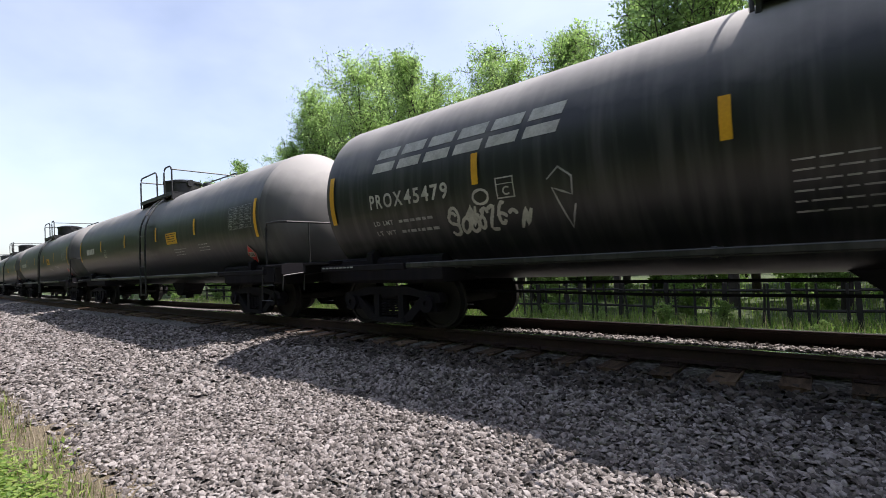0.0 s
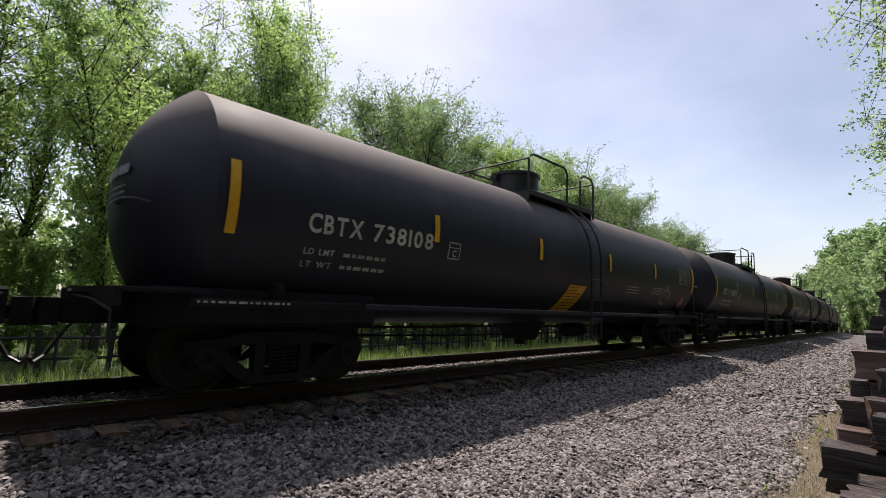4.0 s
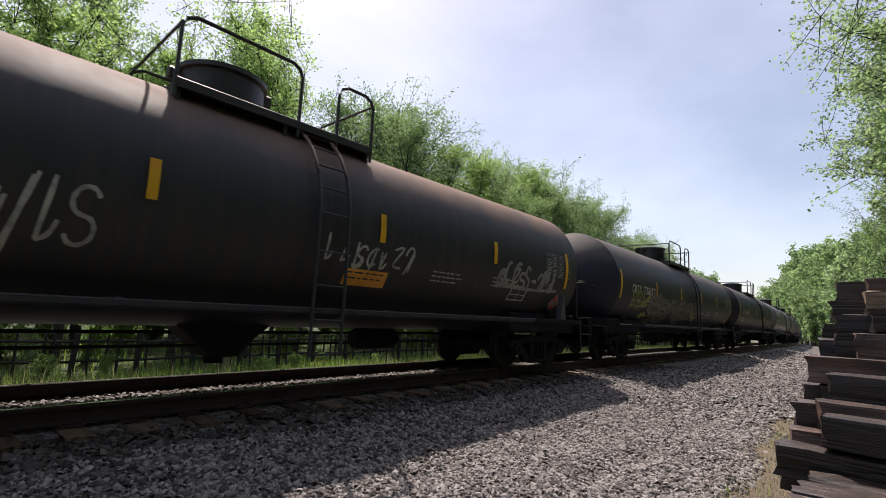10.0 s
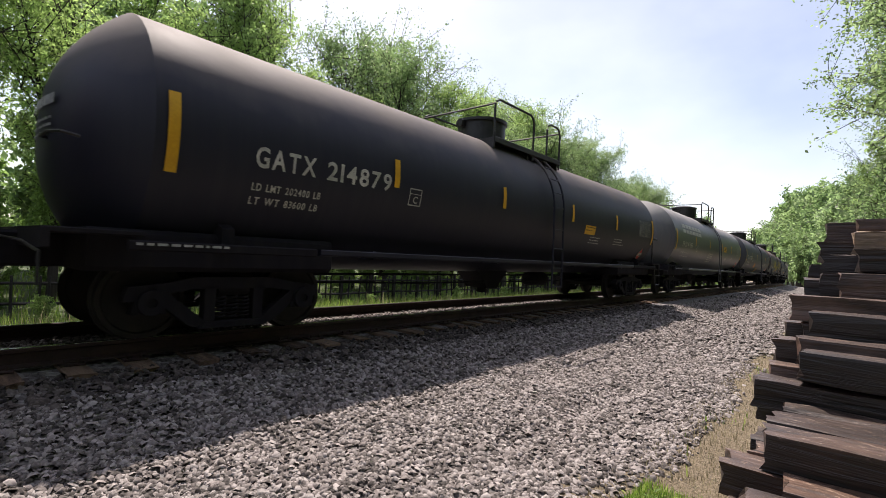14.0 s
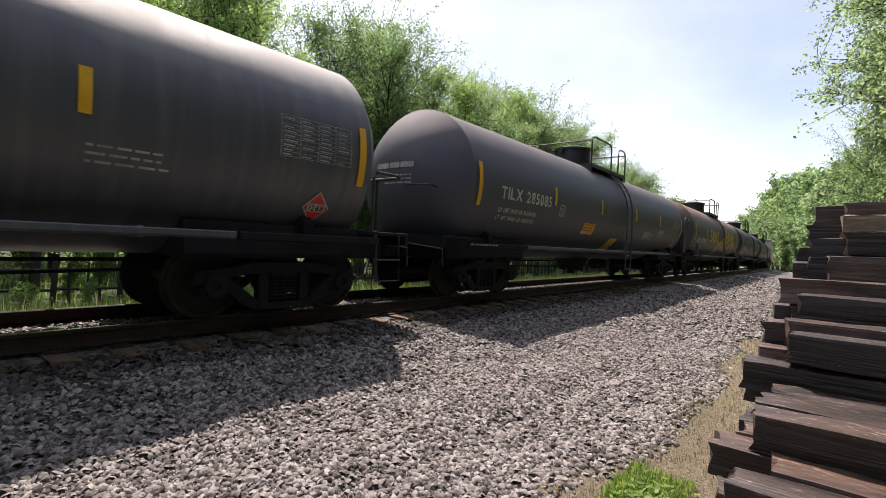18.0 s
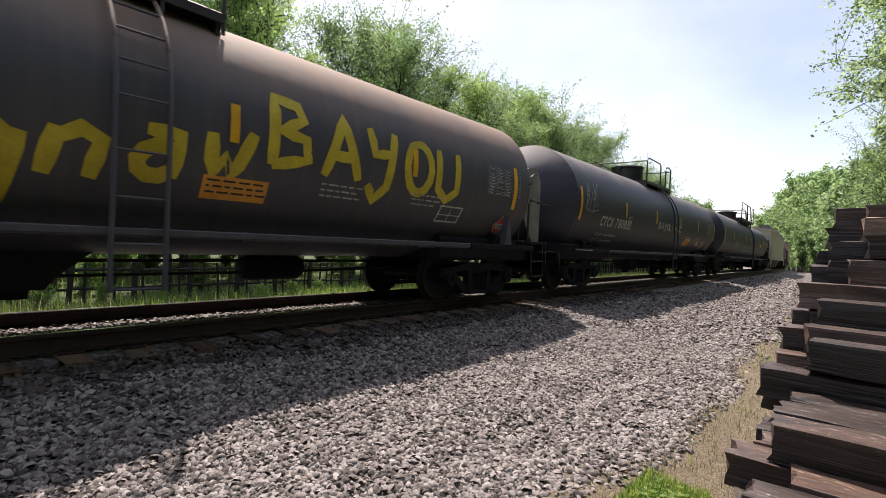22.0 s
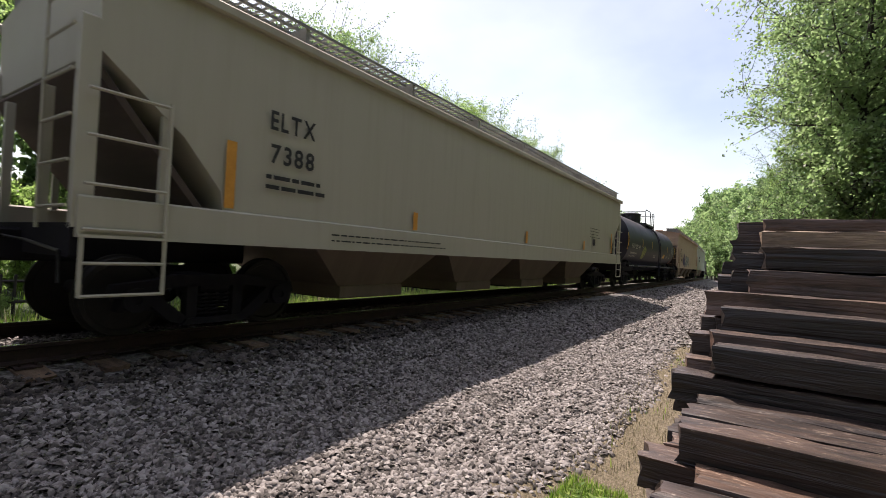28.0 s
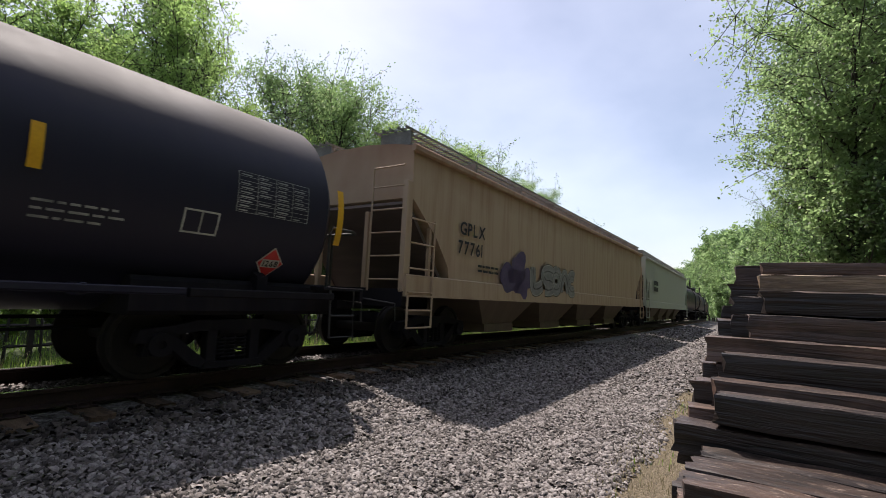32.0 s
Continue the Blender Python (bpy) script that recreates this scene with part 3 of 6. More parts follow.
def stones(name, count, x0, x1, d0, d1, size, seed, label, material=GRAVEL):
    """Loose crushed stones: uneven six-cornered lumps half sunk in the ground."""
    rng = np.random.default_rng(seed)
    x = rng.uniform(x0, x1, count)
    d = rng.uniform(d0, d1, count)
    if d0 < -5.2 < d1:
        edge = -5.3 + 0.12 * np.sin(x * 0.9) + 0.08 * np.sin(x * 2.7) + rng.normal(0, 0.1, count)
        keep = d > edge
        x, d = x[keep], d[keep]
        count = len(x)
    y = line_y(x) + d
    r = size * rng.uniform(0.55, 1.35, count)
    base = np.array([[1.0, 0, -0.5], [0.2, 0.95, -0.45], [-1, 0.35, -0.5], [-0.5, -0.9, -0.45], [0.6, -0.85, -0.5], [0.55, 0.1, 0.6], [-0.35, 0.5, 0.5], [-0.2, -0.5, 0.55]])
    tri = np.array([[0, 1, 5], [1, 6, 5], [1, 2, 6], [2, 7, 6], [2, 3, 7], [3, 4, 7], [4, 5, 7], [4, 0, 5], [5, 6, 7]])
    v = base[None] * (1 + rng.uniform(-0.32, 0.32, (count, 8, 1))) * rng.uniform(0.55, 1.55, (count, 1, 3)) * np.array([1, 1, 0.7])
    a, b, c = rng.uniform(0, 6.28, count), rng.uniform(-0.85, 0.85, count), rng.uniform(-0.85, 0.85, count)
    ca, sa, cb, sb, cc, sc = np.cos(a), np.sin(a), np.cos(b), np.sin(b), np.cos(c), np.sin(c)
    o, q = np.ones(count), np.zeros(count)
    Rz = np.stack([ca, -sa, q, sa, ca, q, q, q, o], -1).reshape(-1, 3, 3)
    Rx = np.stack([o, q, q, q, cb, -sb, q, sb, cb], -1).reshape(-1, 3, 3)
    Ry = np.stack([cc, q, sc, q, o, q, -sc, q, cc], -1).reshape(-1, 3, 3)
    v = np.einsum("nij,nkj->nki", Rx @ Ry @ Rz, v) * r[:, None, None]
    p = np.stack([x, y, ground_z(x, y) + r * rng.uniform(-0.1, 0.75, count)], -1)
    v = (v + p[:, None]).reshape(-1, 3)
    f = (tri[None] + 8 * np.arange(count)[:, None, None]).reshape(-1, 3)
    return tagged(new(name, arrays(name, v, f, material)), label, "gravel", kind="stuff")


stones("ballast_stones", 84000, -6, 9, -5.5, -2.9, 0.0205, 1, "grey crushed stone ballast lying loose beside the track")
stones("ballast_shoulder", 28000, -7, 11, -3.0, -1.85, 0.0225, 2, "grey ballast stones heaped on the track shoulder")
stones("grimy_ballast", 10000, -12, 16, -1.95, -1.12, 0.03, 5, "brown ballast stones at the ends of the ties, darkened for shade", SHADED_STONE)
stones("ballast_road_right", 24000, 9, 24, -5.5, -1.8, 0.03, 6, "grey crushed stone further along the road")
stones("ballast_road_left", 24000, -21, -6, -5.5, -1.8, 0.03, 7, "grey crushed stone along the curve of the track")
stones("ballast_road_far_right", 13000, 24, 46, -5.3, -1.8, 0.05, 11, "grey crushed stone far along the road")
stones("ballast_road_far_left", 11000, -40, -21, -5.3, -1.8, 0.05, 12, "grey crushed stone far along the curve")
stones("ballast_bed", 22000, -16, 26, -0.1, 0.7, 0.021, 3, "sunlit ballast stones between the rails")
stones("ballast_far", 9000, -14, 22, 0.85, 2.6, 0.034, 4, "ballast stones on the shoulder behind the track")
stones("verge_gravel", 1800, -14, 14, -5.75, -5.1, 0.02, 8, "scattered stones in the dry verge")


# ---- track ----
def sweep(section, s0, s1, step, side):
    """A rail section drawn along the track at a side offset."""
    ss = np.arange(s0, s1 + 0.01, step)
    verts, faces = [], []
    n = len(section)
    for s in ss:
        x, y, z, h = line(float(s))
        for d, u in section:
            q = side + d
            verts.append((x - math.sin(h) * q, y + math.cos(h) * q, z + u))
    for i in range(len(ss) - 1):
        for k in range(n):
            j = (k + 1) % n
            faces.append((i * n + k, i * n + j, (i + 1) * n + j, (i + 1) * n + k))
    return Geo().add(verts, faces)


track = tagged(new("railroad_track"), "single railroad track with rusty rails on ballast", "railway track", kind="structure")
RAIL = [(-0.07, -0.178), (0.07, -0.178), (0.07, -0.166), (0.012, -0.145), (0.009, -0.05), (0.036, -0.038), (0.036, -0.008), (0.028, -0.001), (-0.028, -0.001), (-0.036, -0.008), (-0.036, -0.038), (-0.009, -0.05), (-0.012, -0.145), (-0.07, -0.166)]
HEAD = [(-0.027, -0.003), (0.027, -0.003), (0.026, 0.001), (-0.026, 0.001)]
for side in (-0.755, 0.755):
    rail = part("rail", sweep(RAIL, -320, 320, 2.0, side), STEEL_RAIL, track, "rust-brown steel rail")
    part("running_surface", sweep(HEAD, -320, 320, 2.0, side), RAIL_TOP, rail, "polished top of the rail")


def tie_geo(length, wide, high, seed, rough=0.006, cuts=14, wear=1.0):
    """A squared timber with split, worn edges, lying along y."""
    rng = np.random.default_rng(seed)
    g = Geo()
    ring = []
    for k in range(16):
        a, b = [(-1, -1), (-0.5, -1), (0, -1), (0.5, -1), (1, -1), (1, -0.4), (1, 0.3), (1, 1), (0.55, 1), (0.1, 1), (-0.3, 1), (-0.6, 1), (-1, 1), (-1, 0.4), (-1, -0.1), (-1, -0.6)][k]
        e = 0.985 if abs(a) == 1 and abs(b) == 1 else 1
        ring.append((a * wide / 2 * e, b * high / 2 * e))
    warp = rng.normal(0, rough, 16)
    verts, n = [], 16
    for i in range(cuts + 1):
        y = -length / 2 + length * i / cuts
        end = min(i, cuts - i)
        for k, (a, b) in enumerate(ring):
            j = rng.normal(0, rough * 0.7) + warp[k]
            s = 1 - (0.05 * wear * rng.random() if end == 0 else 0)
            jy = rng.normal(0, 0.012 * wear) if end == 0 else rng.normal(0, 0.01)
            verts.append((a * s + j * (1 if a > 0 else -1), y + jy, b * s + j * (1 if b > 0 else -1) - (0.012 * wear * rng.random() if k in (7, 9, 11) else 0)))
    faces = [(i * n + k, (i + 1) * n + k, (i + 1) * n + (k + 1) % n, i * n + (k + 1) % n) for i in range(cuts) for k in range(n)]
    faces += [tuple(range(n)), tuple(range(cuts * n, (cuts + 1) * n))[::-1]]
    return g.add(verts, faces)


TIES = [tie_geo(2.59, 0.229, 0.178, 50 + k, 0.004, 6).mesh("tie", TIE_TRACK, 25) for k in range(3)]
PLATE = Geo().box(0, 0, 0, 0.2, 0.33, 0.018, 0.004).mesh("tie_plate", STEEL_RAIL, 0)
spikes = Geo()
for sx, sy in ((-0.06, -0.1), (0.06, 0.1), (0.06, -0.1), (-0.06, 0.1)):
    spikes.tube([(sx, sy, 0), (sx, sy, 0.03), (sx, sy * 0.93, 0.035)], 0.011, 6)
SPIKES = spikes.mesh("spikes", STEEL_RAIL, 0)
random.seed(5)
rest = Geo()
for i in range(-190, 191):
    s = i * 0.54 + random.uniform(-0.04, 0.04)
    x, y, z, h = line(s)
    m = pose(x, y, z - 0.178 - 0.018 - 0.089, 0, 0, math.degrees(h) + random.uniform(-1.5, 1.5))
    m = m @ Matrix.Translation((0, random.uniform(-0.05, 0.05), random.uniform(-0.006, 0.0)))
    if -38 < i < 60:
        tie = part("tie", TIES[i % 3], None, track, at=m)
        if -22 < i < 34:
            for side in (-0.755, 0.755):
                part("tie_plate", PLATE, None, tie, at=Matrix.Translation((0, side, 0.098)))
                part("spikes", SPIKES, None, tie, at=Matrix.Translation((0, side, 0.107)))
    else:
        rest.box(x, y, z - 0.285, 0.22, 2.59, 0.17, 0.01, Euler((0, 0, h)).to_matrix())
tagged(part("ties_far", rest, TIE_TRACK, track, "rows of weathered wooden ties"), kind="stuff")

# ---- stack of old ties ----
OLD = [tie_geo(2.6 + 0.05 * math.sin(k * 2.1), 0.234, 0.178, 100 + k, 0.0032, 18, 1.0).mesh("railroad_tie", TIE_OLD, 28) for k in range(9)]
# front edge, top, left end of the ties in each column, from the lowest step to the top
COLUMNS = [(2.31, 0.048, (0.34, 0.3, 0.4, 0.28)),
           (2.54, 0.078, (0.2, 0.4, 0.32)),
           (2.775, 0.232, (0.31, 0.47, 0.36, 0.4)),
           (3.01, 0.24, (0.3, 0.4, 0.3, 0.35)),
           (3.245, 0.248, (0.32, 0.42, 0.5, 0.4)),
           (3.48, 0.545, (0.23, 0.43, 0.35, 0.4, 0.3)),
           (3.715, 0.6, (0.28, 0.41, 0.45, 0.3, 0.4)),
           (3.95, 0.755, (0.2, 0.42, 0.35, 0.3, 0.4, 0.32)),
           (4.185, 0.855, (0.32, 0.3, 0.4, 0.32, 0.35, 0.4)),
           (4.42, 1.025, (0.07, 0.28, 0.4, 0.3, 0.35, 0.4, 0.32)),
           (4.655, 1.222, (0.01, 0.2, 0.28, 0.32, 0.3, 0.35, 0.4, 0.3)),
           (4.89, 1.365, (0.0, 0.24, 0.32, 0.26, 0.32, 0.3, 0.35, 0.4, 0.3)),
           (5.125, 1.475, (-0.01, 0.26, 0.3, 0.26, 0.32, 0.3, 0.35, 0.4, 0.3)),
           (5.36, 1.47, (0.19, 0.26, 0.3, 0.26, 0.32, 0.3, 0.35, 0.4, 0.3))]
rng = random.Random(3)
k = 0
for front, top, ends in COLUMNS:
    for j, end in enumerate(ends):
        z = top - 0.089 - j * 0.19
        if z < -0.6:
            continue
        flush = 2.7 < front < 3.3 and j == 0
        m = pose(front + 0.117, end - 1.3, z, rng.uniform(-0.4, 0.4) * (not flush), -2.0 if flush else rng.uniform(-1.5, 1.5), rng.uniform(-1.0, 1.0) * (not flush))
        if k % 2:
            m = m @ pose(0, 0, 0, 0, 0, 180)
        tie = new("railroad_tie", OLD[k % 9])
        tie.matrix_basis = m
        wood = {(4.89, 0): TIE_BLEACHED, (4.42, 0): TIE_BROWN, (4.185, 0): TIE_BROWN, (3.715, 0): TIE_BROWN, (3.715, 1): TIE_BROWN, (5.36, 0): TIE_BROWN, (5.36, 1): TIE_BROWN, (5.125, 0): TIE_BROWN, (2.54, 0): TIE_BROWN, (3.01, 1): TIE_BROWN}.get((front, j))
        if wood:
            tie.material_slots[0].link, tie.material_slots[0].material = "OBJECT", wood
        words = {TIE_BLEACHED: "bleached tan wooden railroad tie, split and weathered, in a stack", TIE_BROWN: "worn brown wooden railroad tie, split and weathered, in a stack"}.get(wood, "old creosote-black wooden railroad tie, split and weathered, in a stack")
        tagged(tie, words, "railroad tie", "stack of old ties")
        k += 1

# ---- fence ----
POST = Geo().box(0, 0, 0.5, 0.1, 0.1, 1.15, 0.01).mesh("post", FENCE, 0)
PICKET = Geo().tube([(0, 0, 0), (0.01, 0.01, 0.5), (-0.01, 0, 1.05)], [0.034, 0.03, 0.026], 6).mesh("picket", FENCE, 0)
fence = tagged(new("fence"), "long dark wooden post and rail fence in the grass", "fence")
prev = None
random.seed(8)
for i in range(-26, 62):
    x = i * 1.25 + random.uniform(-0.08, 0.08)
    y = float(line_y(np.array(x))) + 7.0
    z = float(ground_z(np.array(x), np.array(y)))
    part("post", POST, None, fence, at=pose(x, y, z - 0.05, random.uniform(-2, 2), random.uniform(-3, 3), 0))
    if prev:
        for u in (0.4, 0.84):
            g = Geo().tube([(prev[0], prev[1], prev[2] + u + random.uniform(-0.02, 0.02)), (x, y, z + u + random.uniform(-0.02, 0.02))], 0.035, 6)
            part("fence_rail", g, FENCE, fence)
        if -12 < i < 48:
            for q in (0.25, 0.5, 0.75):
                f = q + random.uniform(-0.11, 0.11)
                px, py, pz = (a + (b - a) * f for a, b in zip(prev, (x, y, z)))
                part("picket", PICKET, None, fence, at=pose(px, py - 0.05, pz - 0.05, random.uniform(-2, 2), random.uniform(-5, 5), random.uniform(0, 90)))
    prev = (x, y, z)


# ---- trees ----
def tree_meshes(name, height, spread, bare, leaves, leaf, seed, mat, droop=0.0, limbs=26, whole=False, tight=0.13, rise=0.6, twigs=2):
    """Trunk with limbs, and a crown of single leaves gathered in clumps at the twigs."""
    rng = np.random.default_rng(seed)
    g = Geo()
    path, p, d = [], np.zeros(3), np.array([0, 0, 1.0])
    steps = 9
    for i in range(steps + 1):
        path.append(p.copy())
        d = d + np.array([*rng.normal(0, 0.05, 2), 0])
        d /= np.linalg.norm(d)
        p = p + d * height * 0.93 / steps
    r0 = 0.011 * height + 0.02
    g.tube(path, [r0 * (1 - 0.9 * i / steps) for i in range(steps + 1)], 8)
    tips, weights = [], []
    for k in range(limbs):
        t = bare + (1 - bare) * (k + rng.random()) / limbs
        i = min(int(t * steps), steps - 1)
        a = path[i] + (path[i + 1] - path[i]) * (t * steps - i)
        ang = k * 2.4 + rng.normal(0, 0.4)
        reach = spread * height * (0.25 + 0.95 * math.sin(math.pi * min(1, (1.02 - t) / (1.02 - bare)) ** 0.75)) * rng.uniform(0.6, 1.15)
        up = rise * rng.uniform(0.6, 1.5) - droop
        out = np.array([math.cos(ang), math.sin(ang), up])
        q, pts = a.copy(), [a.copy()]
        for j in range(4):
            out = out + rng.normal(0, 0.16, 3) + np.array([0, 0, 0.08 - droop * 0.15])
            q = q + out / np.linalg.norm(out) * reach / 4
            pts.append(q.copy())
            if j > 0:
                tips.append((pts[-2], q.copy()))
                weights.append(0.35)
            for tw in range(twigs):
                e = q + (rng.normal(0, 1, 3) + np.array([0, 0, 0.5 - droop * 2.5])) * reach * 0.17
                tips.append((q.copy(), e))
                weights.append(0.8)
                if j > 0:
                    g.tube([q, (q + e) / 2 + rng.normal(0, 0.03, 3), e], [0.012, 0.009, 0.004], 4, False)
        rr = r0 * (1 - 0.85 * t) * 0.45
        g.tube(pts, [rr, rr * 0.75, rr * 0.5, rr * 0.32, rr * 0.15], 5, False)
    near, far, weights = np.array([p for p, q in tips]), np.array([q for p, q in tips]), np.array(weights)
    pick = rng.choice(len(tips), leaves, p=weights / weights.sum())
    sig = spread * height * tight
    c = near[pick] + (far - near)[pick] * (0.25 + 0.8 * rng.random((leaves, 1)) ** 0.6) + rng.normal(0, 1, (leaves, 3)) * sig * np.array([1, 1, 0.75])
    c[:, 2] = np.maximum(c[:, 2], height * bare * 0.5)
    size = leaf * rng.uniform(0.6, 1.4, leaves)
    u = rng.normal(0, 1, (leaves, 3))
    u /= np.linalg.norm(u, axis=1)[:, None]
    w = rng.normal(0, 1, (leaves, 3)) + np.array([0, 0, 0.6])
    w = w - u * (u * w).sum(1)[:, None]
    w /= np.linalg.norm(w, axis=1)[:, None]
    u, w = u * size[:, None], w * size[:, None] * 0.6
    if whole:
        v = np.stack([c - u, c - u * 0.1 + w, c + u, c - u * 0.1 - w], 1).reshape(-1, 3)
        f = np.arange(leaves * 4).reshape(-1, 4)
    else:
        v = np.stack([c - u * 0.8 + w, c + u, c - u * 0.8 - w], 1).reshape(-1, 3)
        f = np.arange(leaves * 3).reshape(-1, 3)
    return g.mesh(name + "_trunk", BARK, 60), arrays(name + "_crown", v, f, mat)


KINDS = {
    "poplar": [tree_meshes("poplar", 13, 0.15, 0.13, 18500, 0.052, 11 + k, LEAF_A, limbs=42, whole=True, tight=0.07, rise=1.5, twigs=4) for k in range(4)],
    "maple": [tree_meshes("maple", 12, 0.22, 0.2, 19000, 0.052, 31 + k, LEAF_A, limbs=44, whole=True, tight=0.06, rise=1.3, twigs=4) for k in range(3)],
    "oak": [tree_meshes("oak", 11, 0.25, 0.12, 22000, 0.052, 41 + k, LEAF_B, limbs=50, whole=True, tight=0.06, rise=0.9, twigs=4) for k in range(3)],
    "thicket": [tree_meshes("thicket", 4.2, 0.3, 0.05, 6000, 0.07, 61 + k, LEAF_A, limbs=20, whole=True, tight=0.09) for k in range(3)],
    "bush": [tree_meshes("bush", 4.2, 0.3, 0.05, 13000, 0.042, 65 + k, LEAF_B, limbs=26, whole=True, tight=0.09, twigs=3) for k in range(2)],
    "ash": [tree_meshes("ash", 13, 0.25, 0.2, 62000, 0.05, 71, LEAF_B, 0.06, 64, True, 0.045, 0.75, 5)],
    "far": [tree_meshes("far", 12, 0.22, 0.1, 7000, 0.16, 81 + k, LEAF_B, limbs=30, whole=True, tight=0.11) for k in range(3)],
}
WORDS = {"poplar": ("tall slender tree with fresh light green leaves", "tree"), "maple": ("broad airy tree in bright spring leaf", "tree"),
         "oak": ("rounded tree with dense mid-green leaves", "tree"), "thicket": ("leafy green shrub at the edge of the wood", "shrub"),
         "bush": ("dense mid-green bush under the trees", "shrub"), "far": ("leafy tree far along the line", "tree"), "ash": ("large overhanging tree with drooping leafy branches", "tree")}


def tree(kind, x, y, height, turn, lean=0.0):
    pair = KINDS[kind]
    trunk_me, crown_me = pair[int(abs(x * 7 + y * 3)) % len(pair)]
    base = {"poplar": 13, "maple": 12, "oak": 11, "thicket": 4.2, "bush": 4.2, "ash": 13, "far": 12}[kind]
    ob = new({"thicket": "shrub", "bush": "shrub", "far": "tree"}.get(kind, kind + "_tree"))
    z = float(ground_z(np.array(x), np.array(y)))
    ob.matrix_basis = pose(x, y, z - 0.1, lean, 0, turn) @ Matrix.Scale(height / base, 4)
    part("trunk", trunk_me, None, ob)
    part("crown", crown_me, None, ob)
    return tagged(ob, *WORDS[kind], group="woods along the track")


def skyline(x):
    """Height of the tallest trees along the far side of the line."""
    return float(np.interp(x, [-160, -70, -49, -43, -34, -29.5, -26, -21, -14, -8, 0, 2.5, 5, 7.5, 10, 12, 14, 16, 19, 21.5, 24, 26, 28, 32, 40, 54, 100],
                           [7, 7.6, 9.3, 10, 11, 11, 15, 13.8, 12.8, 13, 13.8, 14, 15, 13.6, 12.2, 13.2, 14.2, 14.6, 14, 12.4, 11.8, 13.2, 14.4, 13.2, 12.2, 11.2, 11.2]))


rng = random.Random(21)
for row, (d0, d1, gap, tall) in enumerate(((9.8, 11.6, 2.15, (0.62, 1.0)), (12.0, 15, 2.5, (0.86, 1.06)), (17, 23, 4.2, (0.8, 1.02)))):
    x = -150.0
    while x < 200:
        x += gap * rng.uniform(0.65, 1.4) * (1 if -45 < x < 60 else (1.6 if -80 < x < 110 else 3.0))
        y = float(line_y(np.array(x))) + rng.uniform(d0, d1)
        kind = rng.choice(["poplar", "poplar", "maple"] if x < 4 else (["maple", "poplar", "maple", "oak"] if x < 14 else ["oak", "maple", "oak"]))
        if not -42 < x < 62 or row == 2:
            kind = "far"
        tree(kind, x, y, skyline(x * min(1, 17.5 / y) if 0 < x < 62 else x) * rng.uniform(*tall), rng.uniform(0, 360), rng.uniform(-3, 3))
x = -70.0
while x < 110:
    x += rng.uniform(1.5, 3.6)
    y = float(line_y(np.array(x))) + rng.uniform(7.8, 10.5)
    tree("thicket", x, y, rng.uniform(0.9, 2.6), rng.uniform(0, 360))
# undergrowth in the wood, and low growth in the grass before the fence
for d0, d1, gap, low, high in ((11, 14, 1.9, 1.8, 3.6), (15, 19, 2.6, 2.6, 4.4), (20, 25, 3.0, 3.0, 5.0), (29, 36, 3.6, 4.0, 6.0), (4.6, 6.8, 1.7, 0.35, 0.75)):
    x = -46.0
    while x < 72:
        x += gap * rng.uniform(0.6, 1.4)
        tree("thicket", x, float(line_y(np.array(x))) + rng.uniform(d0, d1), rng.uniform(low, high), rng.uniform(0, 360))
# the near side of the line
for x, d, h, kind in ((18, -8.7, 14.5, "ash"), (22.5, -9.2, 13, "ash"), (22, -10.5, 13, "oak"), (27, -9.5, 11, "oak"), (32, -10, 11, "maple"), (37, -9, 10.5, "oak"), (43, -9.5, 11, "oak"), (50, -9, 11, "maple"), (58, -9.5, 11, "oak"),
                      (67, -9, 12, "far"), (74, -9, 12, "far"), (82, -8.5, 12, "far"), (90, -8, 12, "far"), (98, -7.5, 12, "far"), (106, -6.5, 12, "far"), (115, -5.5, 12, "far"), (125, -4, 12, "far"), (20, -8.2, 5, "bush"), (23.5, -8.2, 5, "bush"), (27, -8.0, 5, "bush"), (31, -8, 5, "bush"), (35, -7.8, 5, "bush"),
                      (40, -7.8, 5, "bush"), (46, -7.6, 5, "bush"), (53, -7.4, 5, "bush"), (62, -7.2, 5, "bush"), (15.5, -13, 12, "oak"), (20, -15, 13, "oak"), (13, -11.2, 9, "oak"), (17, -10.2, 6, "bush"), (26, -14, 13, "oak"),
                      (-22, -9.2, 6, "oak"), (-27, -9.0, 9, "oak"), (-33, -9.2, 9.5, "maple"), (-39, -9, 9, "oak"), (-46, -9, 9, "far"), (-55, -8.6, 9, "far"), (-64, -8.6, 9, "far"), (-74, -8.4, 9, "far"), (-86, -8.2, 9, "far"), (-98, -8, 9, "far"), (-25, -8.2, 3, "bush"), (-30, -8, 3.5, "bush"), (-36, -7.8, 3.5, "bush"), (-44, -7.8, 4, "bush")):
    y = float(line_y(np.array(x))) + d
    tree(kind, x, y, h, (x * 37) % 360)
# unseen trees added behind the road, to cut the sky light
rng = random.Random(44)
for d0, gap in ((-15, 3.2), (-21, 4.0)):
    x = -60.0
    while x < 75:
        x += gap * rng.uniform(0.7, 1.4)
        tree("far", x, float(line_y(np.array(x))) + d0 - rng.uniform(0, 3), rng.uniform(12, 17), rng.uniform(0, 360))
